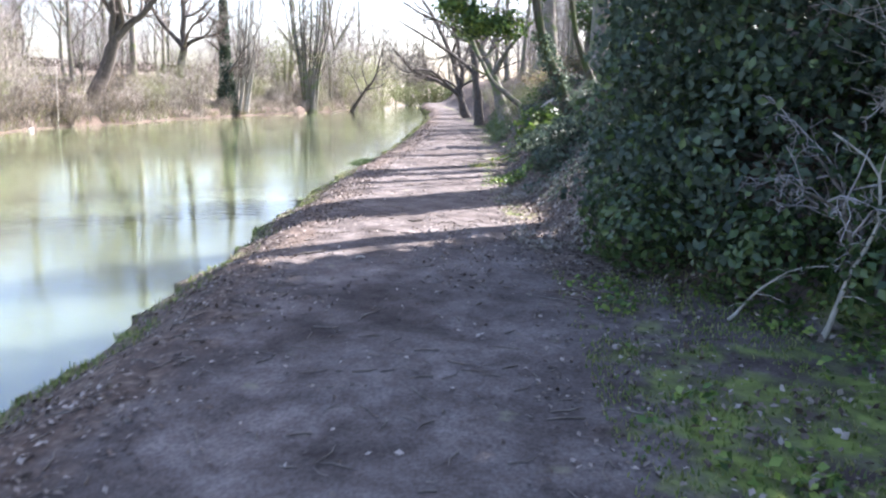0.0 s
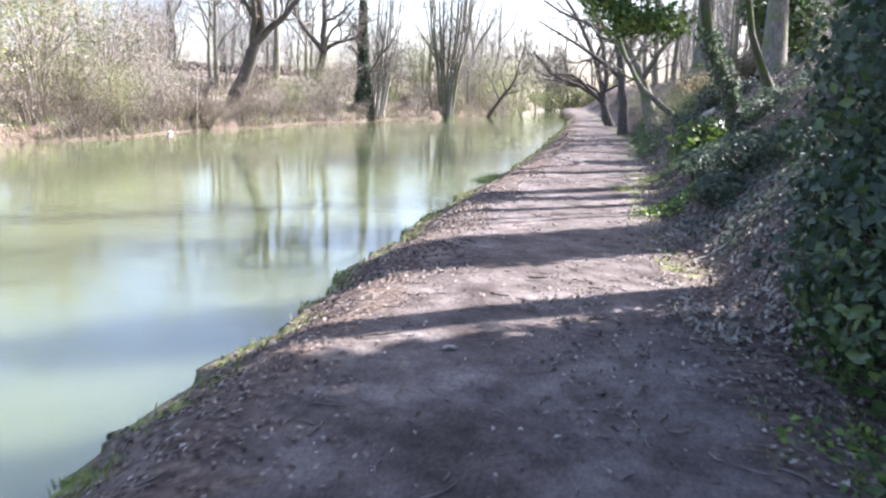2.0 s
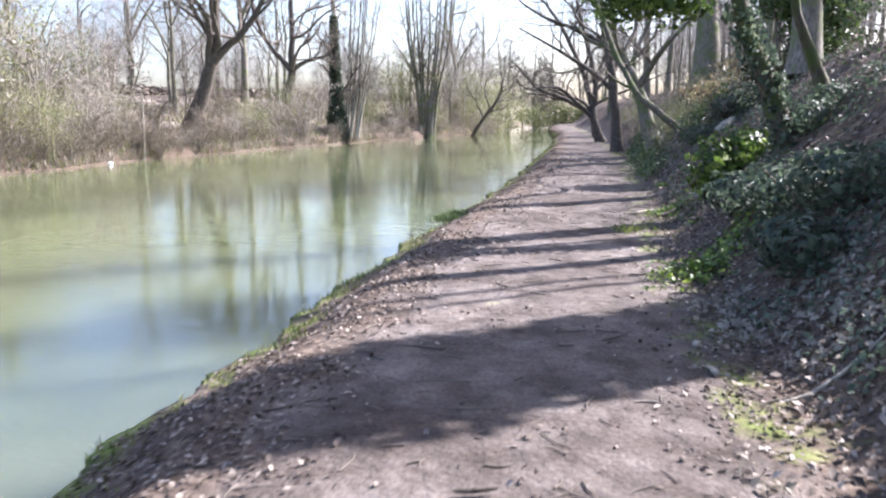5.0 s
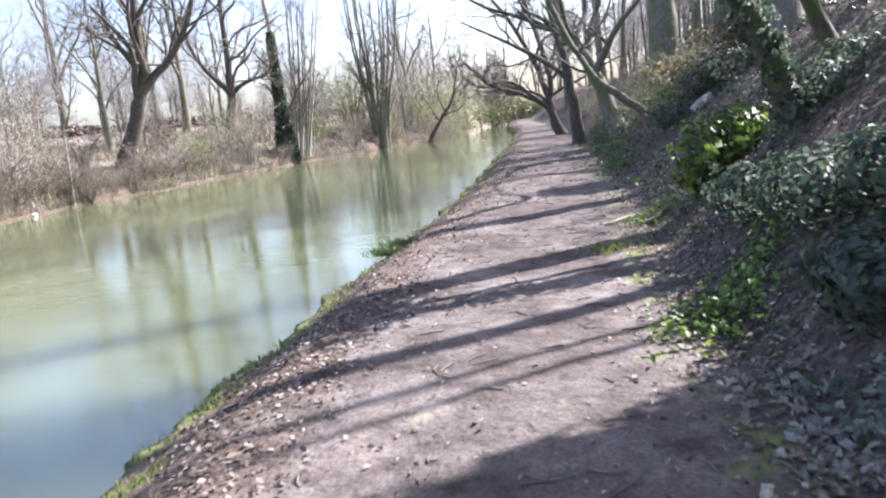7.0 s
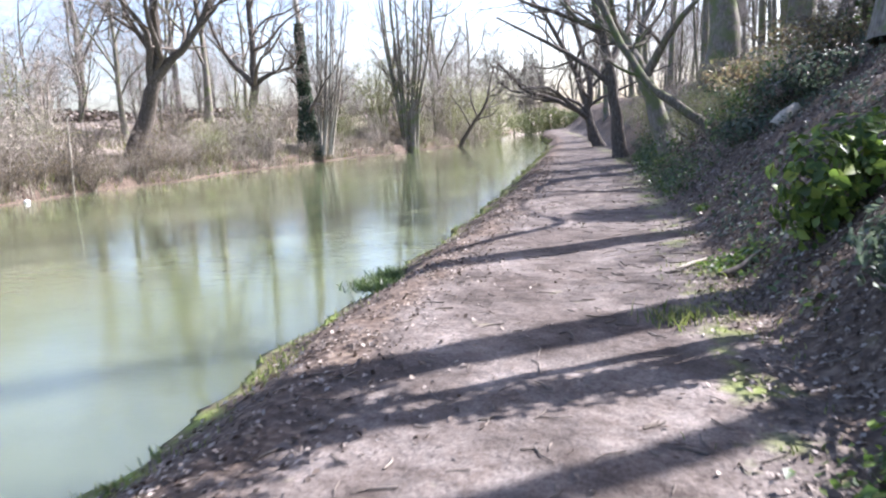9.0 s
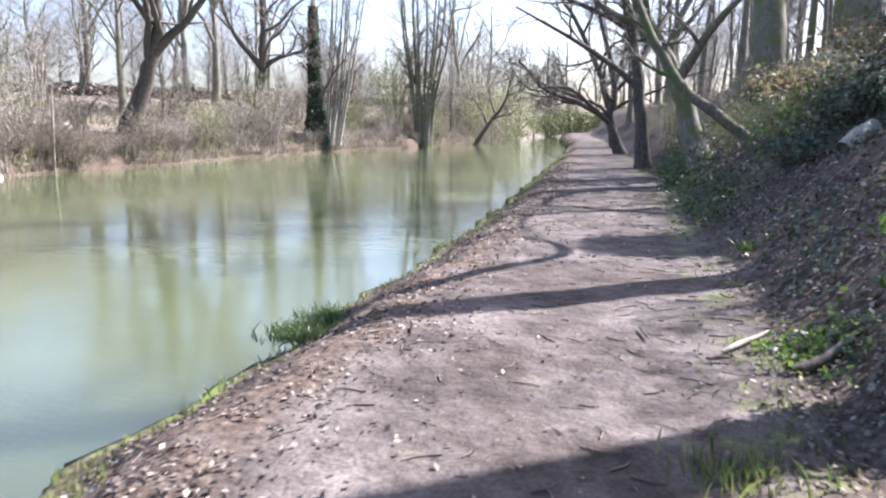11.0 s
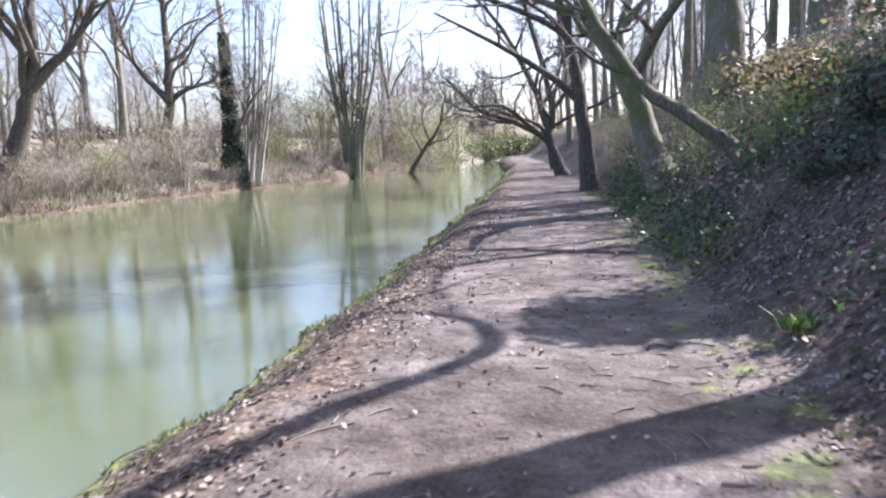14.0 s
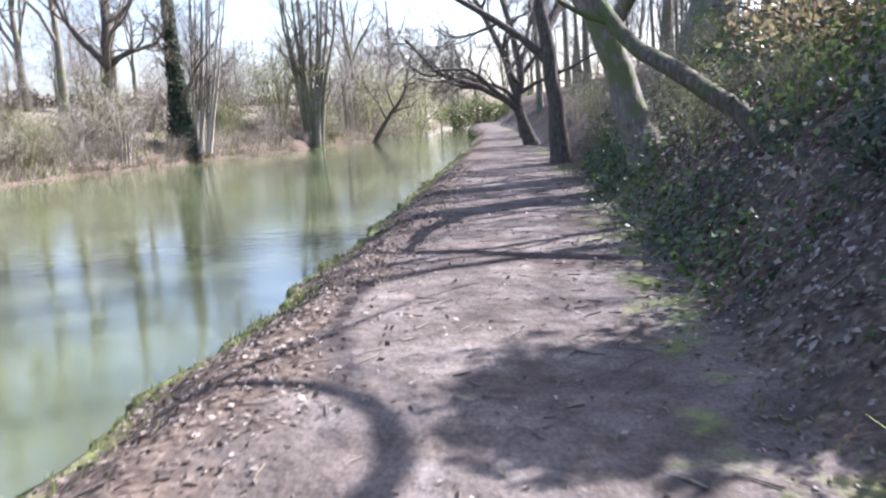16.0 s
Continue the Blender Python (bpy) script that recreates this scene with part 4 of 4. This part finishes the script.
def edge_weight(x, y):
    return (0.035 + 0.965 * smooth(0.5, 1.15, np.abs(x - near_edge(y) - 2.15) / 1.35)) * (1 - 0.85 * smooth(0.6, 1.2, x) * (1 - smooth(10, 13, y)))


flat_leaves("leaf_litter", scatter(130000, -2.5, 2.0, 5, 46, lambda x, y: edge_weight(x, y) * (x > near_edge(y) + 0.08) * (0.35 + 0.65 * (lumps(x * 1.3, y * 1.3) > -0.1)) * np.clip(1.35 - (y - 5) / 90, 0.3, 1)), 0.026, LITTER, 41, 0.02, 0.35, "dead leaves strewn over the earth")
flat_leaves("leaf_litter", scatter(26000, -2.2, 1.1, 11, 40, lambda x, y: smooth(0.05, 0.4, lumps(x * 1.1 + 2, y * 0.9)) * (0.06 + 0.6 * (1 - smooth(15.5, 18.5, y)) + 0.5 * (1 - smooth(0.9, 1.7, x - near_edge(y))))), 0.027, LITTER, 59, 0.02, 0.45, "drifts of dead leaves on the path")
flat_leaves("leaf_litter", scatter(26000, 1.0, 5.5, 9, 48, lambda x, y: 0.85 * (x > rise_foot(y) - 0.1)), 0.042, LITTER, 42, 0.05, 0.6, "dead leaves lying on the slope")
flat_leaves("verge_weeds", scatter(9000, 1.0, 3.4, 7.5, 12.2, lambda x, y: 0.8 * smooth(0.05, 0.35, lumps(x * 1.4 + 1, y * 1.3)) * smooth(1.0, 1.6, x)), 0.04, HOLLY, 63, 0.07, 0.6, "small fresh green weeds on the mossy verge")
flat_leaves("leaf_litter", scatter(5000, 1.2, 4.5, 7, 12.5, lambda x, y: 0.5 * (lumps(x * 1.2 + 4, y) > -0.1)), 0.035, LITTER, 64, 0.04, 0.6, "dead leaves caught in the mossy verge")
flat_leaves("dry_debris", scatter(9000, 0.5, 2.4, 13.5, 18.5, lambda x, y: smooth(0.0, 0.3, x - 0.6) * smooth(-0.2, 0.2, lumps(x * 1.5, y * 1.2))), 0.04, STRAW, 60, 0.03, 0.7, "pale dry leaves and chaff at the foot of the slope")
flat_leaves("ground_ivy", scatter(60000, 0.7, 5.0, 16, 46, lambda x, y: 0.7 * (x > rise_foot(y) + 0.1) * smooth(-0.05, 0.25, lumps(x * 0.9 + 3, y * 0.6))), 0.042, IVY, 43, 0.12, 0.5, "ivy creeping over the slope")


flat_leaves("slope_scrub", scatter(26000, 1.0, 5.5, 29.5, 44, lambda x, y: 0.75 * smooth(0.3, 0.9, x - rise_foot(y)) * smooth(-0.15, 0.25, lumps(x * 1.3 + 2, y * 1.1 + 1))), 0.052, MID_LEAF, 65, 0.5, 0.9, "leafy green bramble scrub over the slope")
flat_leaves("slope_scrub", scatter(17000, 1.2, 6, 29.5, 46, lambda x, y: 0.75 * smooth(0.4, 1.0, x - rise_foot(y)) * smooth(-0.2, 0.2, lumps(x * 1.1 + 5, y * 1.2 + 2))), 0.045, STRAW, 66, 0.65, 0.9, "pale withered bramble leaves over the slope")
flat_leaves("young_ivy", scatter(10000, 0.4, 2.2, 29.5, 42, lambda x, y: np.exp(-((x - rise_foot(y) - 0.35) / 0.35) ** 2) * (lumps(x * 0.8, y * 0.7) > -0.15)), 0.045, MID_LEAF, 48, 0.2, 0.7, "fresh green ivy along the foot of the slope")
flat_leaves("young_ivy", scatter(5000, 1.0, 4.0, 17, 30, lambda x, y: 0.7 * (x > rise_foot(y) + 0.1) * (lumps(x * 0.9 + 1, y * 1.1 + 4) > 0.22)), 0.045, MID_LEAF, 49, 0.12, 0.7, "scattered green seedlings on the slope")

flat_leaves("weed_patch", scatter(7000, 0.4, 1.9, 18.7, 21.0, lambda x, y: np.exp(-((x - 1.1 - 0.45 * (y - 19.8)) / 0.28) ** 2 - ((y - 19.75) / 0.5) ** 2)), 0.042, HOLLY, 57, 0.1, 0.6, "patch of fresh green weeds on the path edge")
flat_leaves("weed_patch", scatter(3500, 0.4, 1.5, 23.3, 24.8, lambda x, y: 0.8 * np.exp(-((x - 0.95) / 0.22) ** 2 - ((y - 24.0) / 0.35) ** 2)), 0.035, HOLLY, 58, 0.06, 0.6, "patch of fresh green weeds among dead leaves")


def twigs():
    r = random.Random(44)
    lines = []
    for k in range(1300):
        y = r.uniform(6, 40)
        x = r.uniform(-2.3, 1.3)
        a, l = r.uniform(0, 6.28), r.uniform(0.04, 0.2) * (1.8 if r.random() < 0.08 else 1)
        pts = []
        for u in (-0.5, 0.1, 0.5):
            px, py = x + math.cos(a + u * 0.4) * l * u, y + math.sin(a + u * 0.4) * l * u
            pts.append(Vector(on_ground(px, py, 0.008)))
        w = r.uniform(0.003, 0.007)
        lines.append((pts, [w, w * 0.9, w * 0.5]))
    stuff("twigs", tubes("twigs", [(lines, 4)], TWIG), "broken brown twigs scattered on the path", "twigs")


twigs()


def grass(name, xy, tall, mat, seed, label, width=0.006, lean=0.5):
    stuff(name, blades(name, xy, height(xy[:, 0], xy[:, 1]) - 0.01, tall, mat, seed, width, lean), label, "grass")


grass("bank_grass", scatter(60000, -3.2, -1.7, 5, 60, lambda x, y: (x > near_edge(y) + 0.03) * (1 - smooth(0.1, 0.55, x - near_edge(y))) * (0.12 + 0.7 * (lumps(x * 1.2, y * 1.9) > 0.08))), 0.07, GRASS, 45, "short grass and moss along the water's edge")
grass("verge_grass", scatter(40000, 1.0, 5.0, 4, 12.5, lambda x, y: 0.8 * (0.15 + 0.85 * (lumps(x, y) > 0.0))), 0.045, GRASS, 46, "mossy grass on the shaded verge", 0.007)
grass("path_grass", scatter(26000, 0.0, 1.6, 15, 46, lambda x, y: np.exp(-((x - rise_foot(y) + 0.15) / 0.28) ** 2) * 0.5 * (lumps(x * 0.8, y * 0.9 + 1) > 0.2)), 0.05, GRASS, 47, "grass along the foot of the slope")


def tuft(x, y, n, r, tall, mat, seed, label, lift=0.0):
    g = np.random.default_rng(seed)
    xy = np.array([x, y]) + g.normal(0, r, (n, 2))
    root = tagged(new("grass_tuft"), label, "grass")
    put("turf", blades("turf", xy, height(np.full(n, x), np.full(n, y)) + lift + 0 * xy[:, 0], tall, mat, seed, 0.006, 1.0), root)["kind"] = "stuff"


tuft(-2.52, 24.4, 1000, 0.12, 0.11, MID_LEAF, 50, "dark green grass tuft at the water's edge")
tuft(-2.45, 24.8, 600, 0.13, 0.09, MID_LEAF, 51, "dark green grass tuft at the water's edge")
tuft(1.03, 27.28, 160, 0.05, 0.11, HOLLY, 52, "bright green plant on the shaded bank")
tuft(0.3, 22.2, 160, 0.12, 0.1, GRASS, 53, "low green weed at the path edge")

# ---- reeds and dry grass across the water ----
def far_stuff(n, seed, depth, tall, mat, name, label, width):
    g = np.random.default_rng(seed)
    y = g.uniform(20, 105, n)
    x = far_edge(y) - 0.12 - g.random(n) ** 1.6 * depth
    keep = lumps(x * 0.4 + seed, y * 0.25) > -0.15
    xy = np.stack([x, y], 1)[keep]
    z = np.maximum(height(xy[:, 0], xy[:, 1]), WATER - 0.1)
    stuff(name, blades(name, xy, z, tall, mat, seed, width, 1.0), label, "grass")


far_stuff(42000, 61, 9.0, 0.5, STRAW, "dry_grass", "pale dry grass and reeds on the far bank", 0.02)
far_stuff(14000, 62, 9.0, 0.4, GRASS, "field_grass", "rough green grass on the far bank", 0.02)
